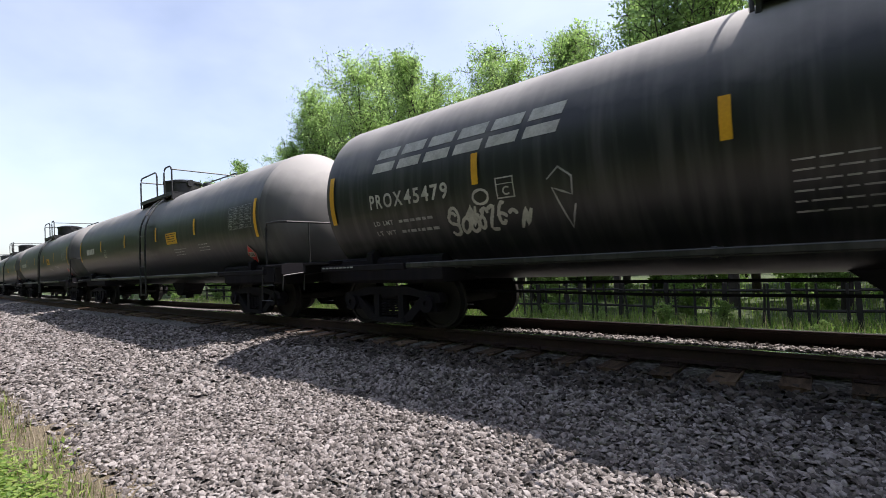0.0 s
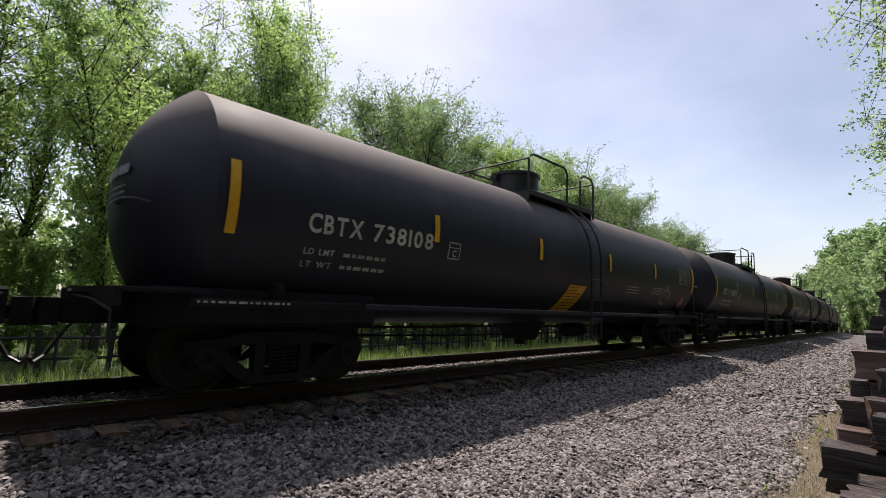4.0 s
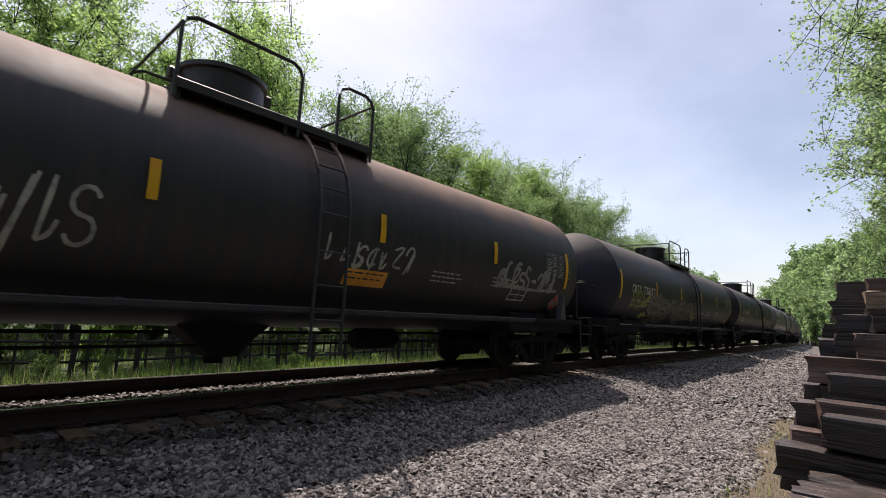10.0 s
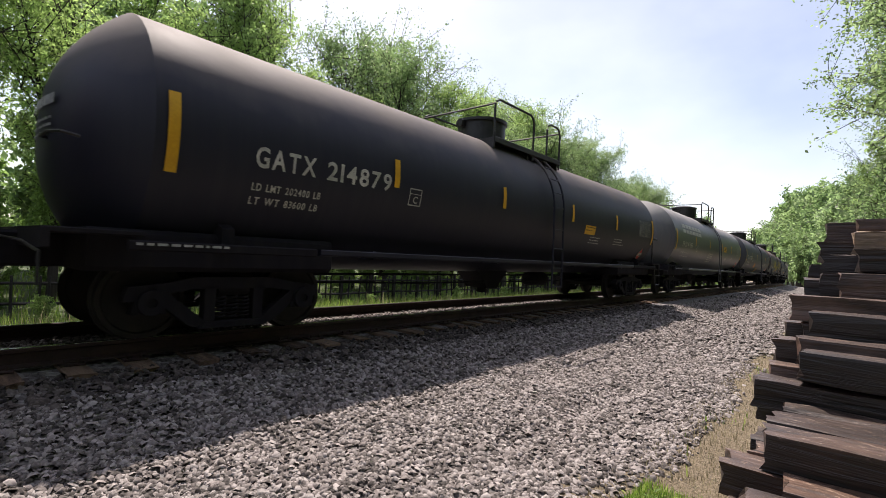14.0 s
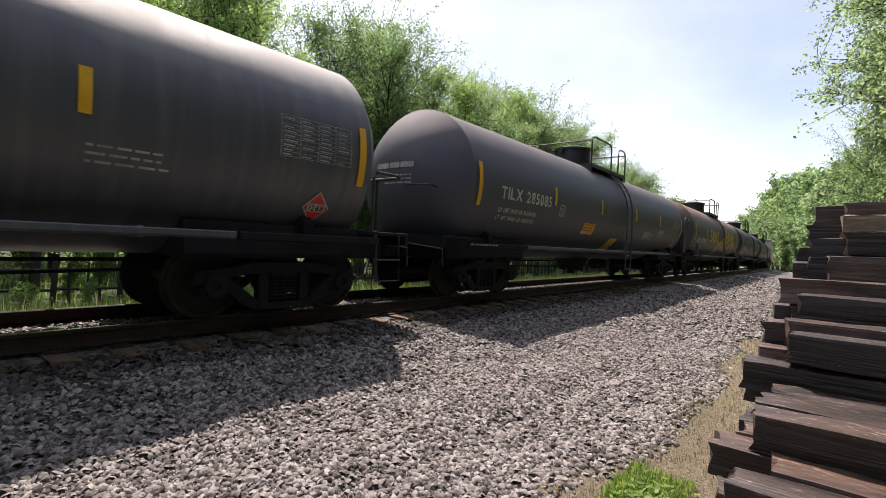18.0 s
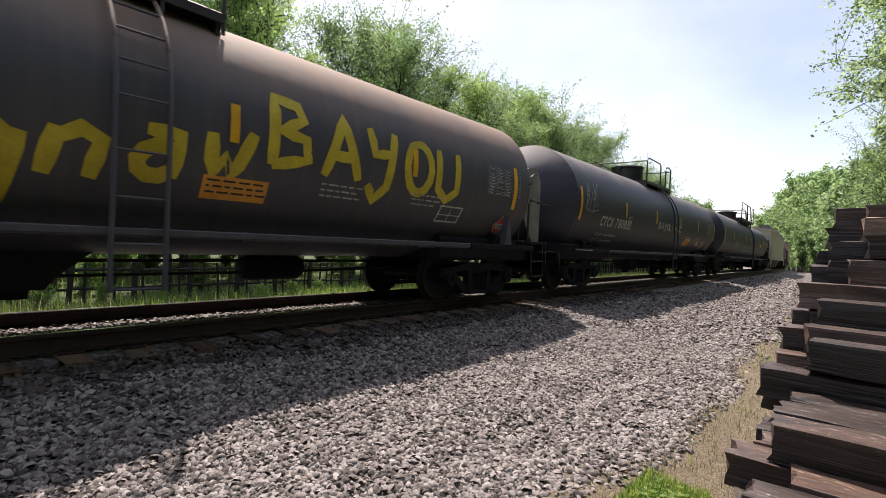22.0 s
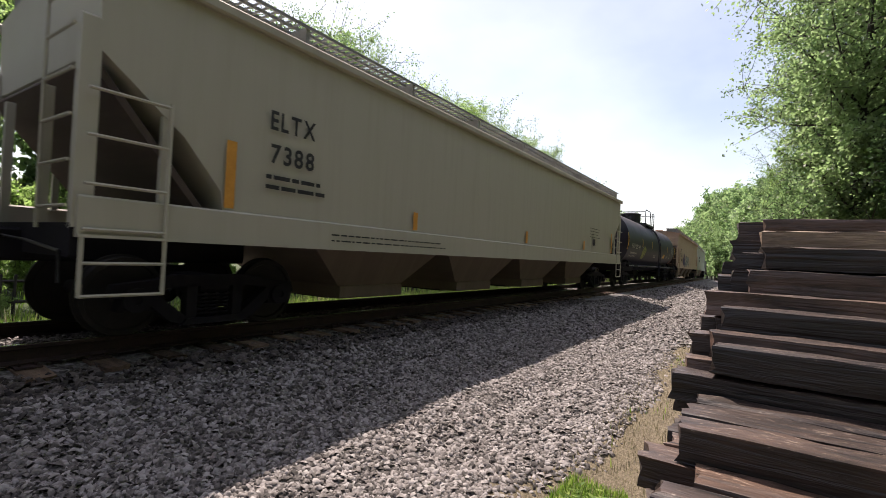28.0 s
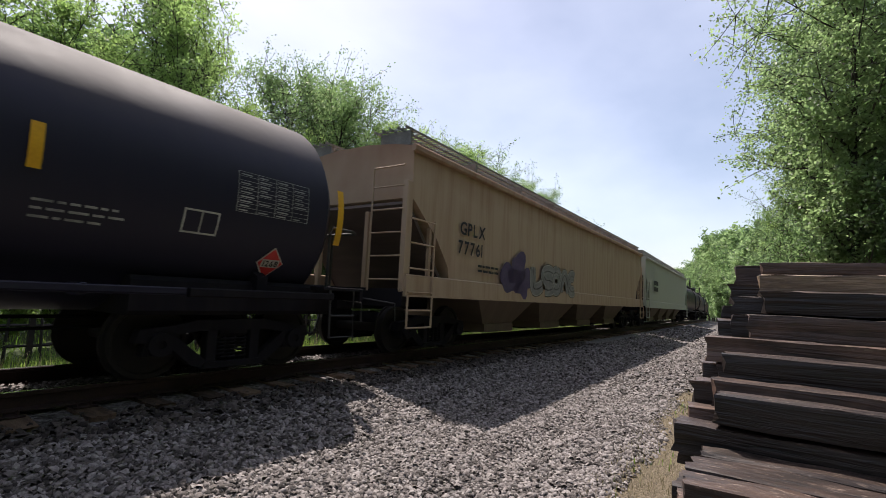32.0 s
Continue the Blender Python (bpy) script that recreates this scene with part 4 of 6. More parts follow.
# tall woods on the near side, where the line bends away
rng = random.Random(33)
for x0, x1, xs, hs in ((105, 365, (105, 120, 150, 180, 210, 240, 270, 300, 330, 365), (20, 21, 25, 28, 30, 31, 30, 28, 25, 14)), (-260, -85, (-260, -230, -200, -150, -120, -100, -85), (8, 14, 20, 20, 23, 22, 18))):
    x = x0
    while x < x1:
        x += rng.uniform(5, 8)
        y = float(line_y(np.array(x))) - rng.uniform(7.5, 10)
        tree("far", x, y, float(np.interp(x, xs, hs)) * rng.uniform(0.88, 1.05), rng.uniform(0, 360))
        if rng.random() < 0.6:
            tree("far", x + 2, y + rng.uniform(0, 1.5), rng.uniform(6, 10), rng.uniform(0, 360))


# ---- grass ----
def blades(name, count, place, tall, wide, material, seed, label):
    """Single blades of grass, bent at half their height."""
    rng = np.random.default_rng(seed)
    x, y = place(rng, count)
    z = ground_z(x, y) - 0.01
    h = tall * rng.uniform(0.4, 1.3, len(x))
    a = rng.uniform(0, 6.28, len(x))
    lx, ly = np.cos(a) * h * rng.uniform(0.05, 0.6, len(x)), np.sin(a) * h * rng.uniform(0.05, 0.6, len(x))
    wx, wy = -np.sin(a) * wide, np.cos(a) * wide
    p = np.stack([x, y, z], -1)
    o = np.zeros_like(x)
    side = np.stack([wx, wy, o], -1)
    mid = p + np.stack([lx * 0.35, ly * 0.35, h * 0.6], -1)
    tip = p + np.stack([lx, ly, h * 0.95], -1)
    v = np.stack([p - side, p + side, mid + side * 0.7, mid - side * 0.7, tip], 1).reshape(-1, 3)
    k = 5 * np.arange(len(x))[:, None]
    f = np.concatenate([k + np.array([[0, 1, 2]]), k + np.array([[0, 2, 3]]), k + np.array([[3, 2, 4]])])
    return tagged(new(name, arrays(name, v, f, material)), label, "grass", kind="stuff")


def strip(x0, x1, d0, d1, clump=0.0):
    def place(rng, n):
        x, d = rng.uniform(x0, x1, n), rng.uniform(d0, d1, n)
        if clump:
            keep = np.sin(x * 1.9 + 1.3 * np.sin(d * 2.1)) * np.sin(d * 2.7 + np.sin(x * 1.1)) + rng.normal(0, 0.35, n) > clump
            x, d = x[keep], d[keep]
        return x, line_y(x) + d
    return place


blades("grass_behind_track", 42000, strip(-30, 45, 2.6, 7.6), 0.32, 0.006, GRASS, 1, "long green grass between the track and the fence")
blades("dry_stalks_behind_track", 9000, strip(-30, 45, 2.3, 5.5, -0.2), 0.42, 0.004, STRAW, 2, "pale dry grass stalks beside the ballast")
blades("grass_beyond_fence", 26000, strip(-40, 60, 7.6, 22), 0.3, 0.012, GRASS, 3, "bright green grass beyond the fence")
blades("dry_grass_verge", 14000, strip(1.8, 22, -6.2, -5.15, -0.8), 0.06, 0.0028, STRAW, 4, "flattened dry grass along the stack of ties")
blades("green_tufts_by_ties", 2600, strip(2.75, 3.5, -5.8, -5.4, 0.0), 0.075, 0.0035, GRASS, 5, "fresh green tufts at the foot of the tie stack")
blades("verge_tufts", 900, strip(3.7, 16, -5.7, -5.35, 0.55), 0.09, 0.005, GRASS, 8, "small green tufts in the dry verge")
blades("verge_grass", 30000, strip(-34, -3.0, -8.8, -5.35, 0.05), 0.13, 0.005, GRASS, 6, "green grass tufts in the verge beside the gravel road")
blades("verge_straw", 22000, strip(-24, -2.4, -7.5, -5.3, -0.6), 0.15, 0.0028, STRAW, 7, "pale dry grass mixed into the verge")


def weeds(name, count, x0, x1, y0, y1, seed, label, tall=0.14):
    """Low leafy weeds: rosettes of broad leaves at many heights."""
    rng = np.random.default_rng(seed)
    cx = (x0 + x1) / 2 + rng.normal(0, 0.3, count // 9) * (x1 - x0)
    cy = (y0 + y1) / 2 + rng.normal(0, 0.3, count // 9) * (y1 - y0)
    i = rng.integers(0, len(cx), count)
    x, y = cx[i] + rng.normal(0, 0.05, count), cy[i] + rng.normal(0, 0.05, count)
    z = ground_z(x, y) + rng.uniform(0.0, tall, count)
    u = np.stack([rng.normal(0, 1, count), rng.normal(0, 1, count), rng.uniform(-0.1, 0.7, count)], -1)
    u /= np.linalg.norm(u, axis=1)[:, None]
    w = np.cross(u, np.array([0, 0, 1.0]))
    w /= np.linalg.norm(w, axis=1)[:, None]
    s = rng.uniform(0.012, 0.034, count)[:, None]
    c = np.stack([x, y, z], -1)
    v = np.stack([c - u * s, c + w * s * 0.6, c + u * s * 1.3 - np.array([0, 0, 0.2]) * s, c - w * s * 0.6], 1).reshape(-1, 3)
    return tagged(new(name, arrays(name, v, np.arange(count * 4).reshape(-1, 4), GRASS)), label, "weeds", kind="stuff")


weeds("leafy_weeds", 11000, -6.0, -3.4, 0.1, 0.8, 9, "fresh green leafy weeds at the edge of the gravel")
weeds("weeds_by_ties", 350, 2.85, 3.4, 0.72, 1.05, 10, "small green weeds beside the tie stack", 0.06)


# ---- lettering ----
GLYPHS = {}


def glyph(ch):
    """Flat mesh of one character of the built-in font: vertices, faces and its width, for a height of one."""
    if ch not in GLYPHS:
        cu = bpy.data.curves.new("glyph", "FONT")
        cu.body, cu.size, cu.resolution_u, cu.offset = ch, 1.0, 3, 0.022
        ob = new("glyph", cu)
        me = bpy.data.meshes.new_from_object(ob.evaluated_get(bpy.context.evaluated_depsgraph_get()))
        v = [tuple(p.co) for p in me.vertices]
        f = [tuple(p.vertices) for p in me.polygons]
        bpy.data.objects.remove(ob)
        bpy.data.curves.remove(cu)
        bpy.data.meshes.remove(me)
        lo = min((p[0] for p in v), default=0)
        hi = max((p[0] for p in v), default=0.3)
        top = 0.69
        GLYPHS[ch] = ([((p[0] - lo) / top, p[1] / top) for p in v], f, (hi - lo) / top)
    return GLYPHS[ch]


RADIUS, AXIS = 1.43, 2.15


def on_tank(u, w, lift=0.006):
    """A point of the flank that faces the road: u along the car, w its height."""
    a = math.asin(max(-0.999, min(0.999, (w - AXIS) / RADIUS)))
    return (u, -(RADIUS + lift) * math.cos(a), AXIS + (RADIUS + lift) * math.sin(a))


def on_hopper(u, w, lift=0.006):
    return (u, -(1.53 + lift), w)


def flat_part(name, verts, faces, material, parent, put, label, lift=0.006):
    return part(name, Geo().add([put(u, w, lift) for u, w in verts], faces), material, parent, label, smooth=0)


def lettering(parent, text, x, z, high, material=None, put=on_tank, squeeze=1.0, label="stencilled lettering", wide=0.0):
    if wide:
        plain = sum(0.75 if ch == " " else glyph(ch)[2] + 0.2 for ch in text) - 0.2
        squeeze = wide / (plain * high)
    verts, faces, at = [], [], x
    for ch in text:
        if ch == " ":
            at += high * 0.75 * squeeze
            continue
        v, f, wide = glyph(ch)
        k = len(verts)
        verts += [(at + a * high * squeeze, z + b * high) for a, b in v]
        faces += [tuple(i + k for i in q) for q in f]
        at += (wide + 0.2) * high * squeeze
    return flat_part("lettering", verts, faces, material or WHITE, parent, put, label)


def patch(parent, name, x0, z0, x1, z1, material, put=on_tank, label="", slant=0.0, lift=0.005, rows=6):
    """A painted or taped rectangle that follows the flank."""
    verts, faces = [], []
    for i in range(rows + 1):
        w = z0 + (z1 - z0) * i / rows
        s = slant * (i / rows - 0.5)
        verts += [(x0 + s, w), (x1 + s, w)]
    faces = [(2 * i, 2 * i + 1, 2 * i + 3, 2 * i + 2) for i in range(rows)]
    return flat_part(name, verts, faces, material, parent, put, label, lift)


def bars(parent, x, z, wide, lines, pitch=0.085, high=0.035, seed=0, material=None, put=on_tank, label="small stencilled lines"):
    """Lines of writing too small to read, as plain bars of words."""
    rng = random.Random(seed)
    verts, faces = [], []
    for k in range(lines):
        at, end = x, x + wide * rng.uniform(0.7, 1.0)
        w = z - k * pitch
        while at < end:
            step = rng.uniform(0.05, 0.2) * (pitch / 0.085)
            i = len(verts)
            verts += [(at, w), (at + step, w), (at + step, w + high), (at, w + high)]
            faces.append((i, i + 1, i + 2, i + 3))
            at += step + 0.03
    return tagged(flat_part("stencil", verts, faces, material or WHITE, parent, put, label), kind="stuff")


def table(parent, x, z, wide, high, put=on_tank, cols=4, rows=9, t=0.007):
    """A ruled stencilled data table."""
    verts, faces = [], []

    def rect(a, b, c, d):
        i = len(verts)
        verts.extend([(a, b), (c, b), (c, d), (a, d)])
        faces.append((i, i + 1, i + 2, i + 3))
    for k in range(rows + 1):
        w = z - high * k / rows
        rect(x, w, x + wide, w + t * 0.7)
    for k in range(cols + 1):
        u = x + wide * k / cols
        for j in range(6):
            rect(u, z - high * (j + 1) / 6, u + t, z - high * j / 6)
    rng = random.Random(int(x * 100))
    for k in range(rows):
        for c in range(cols):
            if rng.random() < 0.75:
                u = x + wide * (c + 0.12) / cols
                rect(u, z - high * (k + 0.68) / rows, u + wide / cols * rng.uniform(0.4, 0.75), z - high * (k + 0.4) / rows)
    return tagged(flat_part("data_table", verts, faces, SPRAY, parent, put, "ruled white data table"), kind="stuff")


def stroke(parent, lines, x, z, size, width, material, put=on_tank, slope=0.0, label="sprayed graffiti", name="graffiti", lift=0.007):
    """Sprayed lines: each a run of (u, w) points, drawn as a rounded ribbon."""
    verts, faces = [], []
    for pts in lines:
        p = []
        for a, b in zip(pts[:-1], pts[1:]):
            n = max(1, int(math.hypot(b[0] - a[0], b[1] - a[1]) * size / 0.12))
            p += [(a[0] + (b[0] - a[0]) * i / n, a[1] + (b[1] - a[1]) * i / n) for i in range(n)]
        p.append(pts[-1])
        q = [(x + u * size + w * size * slope, z + w * size) for u, w in p]
        k = len(verts)
        for i, (u, w) in enumerate(q):
            a, b = q[max(0, i - 1)], q[min(len(q) - 1, i + 1)]
            dx, dy = b[0] - a[0], b[1] - a[1]
            d = math.hypot(dx, dy) or 1
            h = width / 2 * (0.75 if i in (0, len(q) - 1) else 1 + (0.12 if width < 0.1 else 0.015) * math.sin(i * 1.7))
            verts += [(u - dy / d * h, w + dx / d * h), (u + dy / d * h, w - dx / d * h)]
        faces += [(k + 2 * i, k + 2 * i + 1, k + 2 * i + 3, k + 2 * i + 2) for i in range(len(q) - 1)]
    return flat_part(name, verts, faces, material, parent, put, label, lift)


def arc(cx, cy, rx, ry, a0, a1, n=10):
    return [(cx + rx * math.cos(radians(a0 + (a1 - a0) * i / n)), cy + ry * math.sin(radians(a0 + (a1 - a0) * i / n))) for i in range(n + 1)]


LETTERS = {
    "S": [arc(0.35, 0.75, 0.3, 0.25, 30, 270) + arc(0.35, 0.25, 0.3, 0.25, 90, -150)],
    "A": [[(0, 0), (0.35, 1), (0.7, 0)], [(0.12, 0.35), (0.6, 0.35)]],
    "B": [[(0, 0), (0.02, 1), (0.4, 0.95), (0.5, 0.75), (0.1, 0.52), (0.55, 0.45), (0.6, 0.15), (0, 0)]],
    "T": [[(0.35, 0), (0.35, 1)], [(0, 1), (0.75, 1.05)]],
    "g": [arc(0.3, 0.3, 0.28, 0.3, 0, 360), [(0.58, 0.6), (0.58, -0.2), (0.1, -0.35)]],
    "n": [[(0, 0.6), (0, 0)], [(0, 0.45), (0.25, 0.62), (0.5, 0.5), (0.5, 0)]],
    "a": [[(0.05, 0.65), (0.5, 0.62), (0.55, 0)], arc(0.3, 0.22, 0.26, 0.22, 0, 360)],
    "w": [[(0, 0.65), (0.15, 0), (0.3, 0.3), (0.5, 0), (0.65, 0.75)]],
    "Y": [[(0, 1), (0.12, 0.55), (0.5, 0.6)], [(0.6, 1), (0.45, 0), (0.2, -0.25), (0, 0)]],
    "O": [arc(0.35, 0.5, 0.34, 0.48, 100, 460, 14)],
    "U": [[(0, 1), (0, 0.2), (0.3, 0), (0.6, 0.2), (0.6, 1)]],
    "L": [[(0, 1), (0, 0), (0.7, 0)]],
    "I": [[(0.1, 0), (0.1, 1)]],
    "N": [[(0, 0), (0, 1), (0.6, 0), (0.6, 1)]],
    "G": [arc(0.4, 0.5, 0.38, 0.48, 40, 330) + [(0.75, 0.45), (0.4, 0.45)]],
    "C": [arc(0.4, 0.5, 0.38, 0.48, 50, 310)],
}


def sprayed(parent, text, x, z, size, width, material, put=on_tank, slope=0.0, rise=0.0, tall=1.0):
    lines, at = [], 0.0
    for i, ch in enumerate(text):
        if ch == " ":
            at += 0.5
            continue
        lines += [[(u + at, w * tall + rise * at) for u, w in run] for run in LETTERS[ch]]
        at += 0.92
    return stroke(parent, lines, x, z, size, width, material, put, slope, "sprayed graffiti words")


MARKS = [arc(0.3, 0.5, 0.3, 0.45, 60, 320, 9), arc(0.3, 0.75, 0.28, 0.25, 20, 270, 7) + arc(0.3, 0.25, 0.3, 0.25, 90, -160, 7),
         [(0.05, 0.95), (0.12, 0.1), (0.2, 0.0), (0.35, 0.1), (0.4, 0.3)], [(0, 0.8), (0.55, 0.95), (0.1, 0.1), (0.65, 0.0)],
         arc(0.3, 0.3, 0.25, 0.28, 80, 440, 10) + [(0.55, 0.9)], [(0, 0), (0.2, 1.0), (0.45, 0.15), (0.6, 0.95)], [(0.3, 1.05), (0.25, -0.15)],
         [(0, 0.55), (0.3, 0.7), (0.62, 0.5)], arc(0.3, 0.55, 0.3, 0.35, 180, -40, 8) + [(0.5, -0.1)]]


def scribble(parent, x, z, wide, high, width, material, seed, put=on_tank, runs=7):
    """An unreadable sprayed tag of quick hooks, loops and slashes that run into each other."""
    rng = random.Random(seed)
    lines, step = [], wide / runs
    for k in range(runs):
        for extra in range(2 if rng.random() < 0.45 else 1):
            mark = rng.choice(MARKS)
            grow, tall, low = rng.uniform(1.1, 1.7) * step, rng.uniform(0.65, 1.05) * high, rng.uniform(-0.08, 0.15) * high
            lean = rng.uniform(-0.1, 0.25)
            lines.append(eased([(k * step + u * grow + lean * w * high, low + w * tall) for u, w in mark], 3))
    if rng.random() < 0.5:
        lines.append([(0, 0.02 * high), (wide * 0.5, -0.06 * high), (wide * 1.08, 0.04 * high)])
    return stroke(parent, lines, x, z, 1.0, width, material, put, 0.1, "sprayed graffiti tag")


def blob(parent, cx, cz, rx, rz, material, seed, wobble=0.1, put=on_tank, lift=0.007, label="sprayed filled shape"):
    """A filled, slightly lumpy round of paint."""
    rng = random.Random(seed)
    amp = [(rng.uniform(-1, 1) * wobble, rng.uniform(0, 6.28)) for _ in range(4)]
    verts, faces, n = [(cx, cz)], [], 28
    for ring in range(1, 6):
        for i in range(n):
            a = 6.2832 * i / n
            r = ring / 5 * (1 + sum(p * math.sin((j + 2) * a + q) for j, (p, q) in enumerate(amp)))
            verts.append((cx + rx * r * math.cos(a), cz + rz * r * math.sin(a)))
    for i in range(n):
        j = (i + 1) % n
        faces.append((0, 1 + i, 1 + j))
        faces += [(1 + ring * n + i, 1 + (ring + 1) * n + i, 1 + (ring + 1) * n + j, 1 + ring * n + j) for ring in range(4)]
    part_ob = flat_part("graffiti", verts, faces, material, parent, put, label, lift)
    rim = verts[1 + 4 * n:1 + 5 * n]
    return part_ob, rim + rim[:1]


def eased(pts, n=4):
    """A smooth run through the given points."""
    q = [pts[0], *pts, pts[-1]]
    out = []
    for a, b, c, d in zip(q, q[1:], q[2:], q[3:]):
        for i in range(n):
            t = i / n
            out.append(tuple(0.5 * (2 * b[k] + (c[k] - a[k]) * t + (2 * a[k] - 5 * b[k] + 4 * c[k] - d[k]) * t * t + (3 * b[k] - a[k] - 3 * c[k] + d[k]) * t ** 3) for k in (0, 1)))
    return out + [pts[-1]]


FAT = [arc(0.55, 0.72, 0.4, 0.2, 10, 200, 9) + arc(0.5, 0.3, 0.42, 0.22, 110, -120, 9), arc(0.45, 0.5, 0.33, 0.38, 80, 440, 16),
       [(0.08, 0.05), (0.2, 0.6), (0.45, 0.9), (0.7, 0.6), (0.85, 0.05)], arc(0.5, 0.5, 0.38, 0.38, 55, 310, 14),
       [(0.15, 0.05), (0.15, 0.6)] + arc(0.42, 0.62, 0.28, 0.25, 170, -120, 10), [(0.1, 0.9), (0.15, 0.15), (0.5, 0.08), (0.85, 0.25)]]


def bubbles(parent, x0, x1, z0, z1, count, fill, edge, seed, put=on_tank):
    """A graffiti piece of bloated shapes: a black body line, a pale rim, a filled body and fine spray hatching."""
    rng = random.Random(seed)
    step, tall = (x1 - x0) / count, z1 - z0
    for k in range(count):
        mark = FAT[(k + seed) % len(FAT)]
        sx, sz, lift = step * rng.uniform(1.2, 1.35), tall * rng.uniform(0.78, 0.92), 0.001 * (k % 2)
        run = eased([(x0 + step * k + u * sx, z0 + 0.1 * tall + w * sz) for u, w in mark])
        for width, paint, up, words in ((0.5, INK, 0.007, "black outline of a graffiti shape"), (0.44, edge, 0.0095, "pale rim of a graffiti shape"), (0.39, fill, 0.012, "filled body of a graffiti shape")):
            stroke(parent, [run], 0, 0, 1.0, width * tall / 0.96, paint, put, label=words, lift=up + lift)
        stroke(parent, [run], 0, 0, 1.0, 0.03, INK, put, label="black inner line of a graffiti shape", lift=0.0142 + lift)
        hatch = []
        for u, w in run[::7]:
            hatch += [[(u + q, w + 0.08), (u + q + 0.01, w - 0.08)] for q in (-0.06, -0.02, 0.03, 0.07)]
        stroke(parent, hatch, 0, 0, 1.0, 0.008, edge, put, label="fine spray lines", lift=0.0145 + lift)


def placard(parent, x, z, number, put=on_tank, size=0.24):
    """A red diamond hazard placard on a holder."""
    d = size / math.sqrt(2) * 1.05
    flat_part("placard_border", [(x - d - 0.02, z), (x, z - d - 0.02), (x + d + 0.02, z), (x, z + d + 0.02)], [(0, 1, 2, 3)], WHITE, parent, put, "white edge of a hazard placard", 0.02)
    sign = flat_part("placard", [(x - d, z), (x, z - d), (x + d, z), (x, z + d)], [(0, 1, 2, 3)], RED, parent, put, "red diamond hazard placard", 0.025)
    flat_part("number_panel", [(x - d * 0.72, z - 0.048), (x + d * 0.72, z - 0.048), (x + d * 0.72, z + 0.048), (x - d * 0.72, z + 0.048)], [(0, 1, 2, 3)], WHITE, sign, put, "white number panel", 0.03)
    lettering(sign, number, x - d * 0.6, z - 0.034, 0.068, INK, lambda u, w, lift: put(u, w, 0.034), 0.95, "black hazard number", d * 1.2)


# ---- running gear ----
WHEEL_R = 0.42


def wheelset():
    g = Geo().tube([(0, -1.05, 0), (0, 1.05, 0)], 0.085, 12)
    for s in (-1, 1):
        prof = [(0.66, 0.1), (0.66, 0.13), (0.70, 0.36), (0.685, 0.375), (0.685, 0.448), (0.715, 0.448), (0.725, WHEEL_R + 0.002), (0.82, WHEEL_R - 0.004), (0.82, 0.37), (0.79, 0.355), (0.77, 0.14), (0.80, 0.13), (0.80, 0.09)]
        g.lathe([(s * a, r) for a, r in prof], "y", 36)
    return g


def side_frame():
    """A cast truck side frame: an arched top chord, a sagging bottom chord and two open windows."""
    g = Geo()
    top = [(-1.12, 0.42), (-1.08, 0.56), (-0.72, 0.6), (-0.45, 0.66), (0.45, 0.66), (0.72, 0.6), (1.08, 0.56), (1.12, 0.42)]
    low = [(0.98, 0.42), (0.95, 0.48), (0.72, 0.49), (0.45, 0.53), (-0.45, 0.53), (-0.72, 0.49), (-0.95, 0.48), (-0.98, 0.42)]
    g.prism(top + low, -0.07, 0.07)
    for s in (-1, 1):
        g.prism([(s * 0.92, 0.5), (s * 0.74, 0.52), (s * 0.28, 0.14), (s * 0.36, 0.1), (s * 0.5, 0.14)], -0.065, 0.065)
        g.prism([(s * 0.22, 0.12), (s * 0.34, 0.12), (s * 0.34, 0.56), (s * 0.22, 0.56)], -0.07, 0.07)
        g.prism([(s * 0.72, 0.28), (s * 0.76, 0.5), (s * 1.0, 0.5), (s * 1.04, 0.28), (s * 0.98, 0.28), (s * 0.95, 0.42), (s * 0.80, 0.42), (s * 0.78, 0.28)], -0.075, 0.075)
        g.lathe([(-0.1, 0.1), (-0.1, 0.05), (-0.13, 0.05), (-0.13, 0.13), (0.1, 0.135), (0.1, 0.05)], "y", 16, (s * 0.875, 0, WHEEL_R - 0.02))
    g.prism([(-0.4, 0.1), (0.4, 0.1), (0.34, 0.17), (-0.34, 0.17)], -0.11, 0.11)
    return g


def coil():
    return Geo().tube([(0.056 * math.cos(a * 1.05), 0.056 * math.sin(a * 1.05), 0.18 + 0.26 * a / 36) for a in range(37)], 0.015, 5)


def truck_geo():
    g = Geo().box(0, 0, 0.55, 0.36, 2.1, 0.2, 0.04)
    g.lathe([(0.63, 0.2), (0.72, 0.2), (0.72, 0.17)], "z", 20)
    for s in (-1, 1):
        g.box(s * 0.42, 0, 0.4, 0.09, 1.5, 0.12, 0.02)
        for t in (-0.62, 0.62):
            g.box(s * 0.44, t, 0.42, 0.06, 0.12, 0.34, 0.02)
    return g


WHEELSETS = []


def truck(parent, x):
    t = part("truck", truck_geo, UNDER, parent, "cast steel bolster of the truck", key="truck", at=Matrix.Translation((x, 0, 0)))
    for s in (-1, 1):
        f = part("side_frame", side_frame, UNDER, t, "grimy cast side frame", key="side_frame", at=Matrix.Translation((0, s * 1.0, 0)))
        for sx in (-0.14, 0.0, 0.14):
            part("coil_spring", coil, UNDER, t, "grimy coil spring", key="coil", at=Matrix.Translation((sx, s * 1.0, 0)))
    for s in (-1, 1):
        w = part("wheelset", wheelset, WHEEL, t, "steel wheels on an axle", key="wheelset", at=Matrix.Translation((s * 0.875, 0, WHEEL_R)))
        WHEELSETS.append((w, s * 0.875, parent))


HALF = 8.525


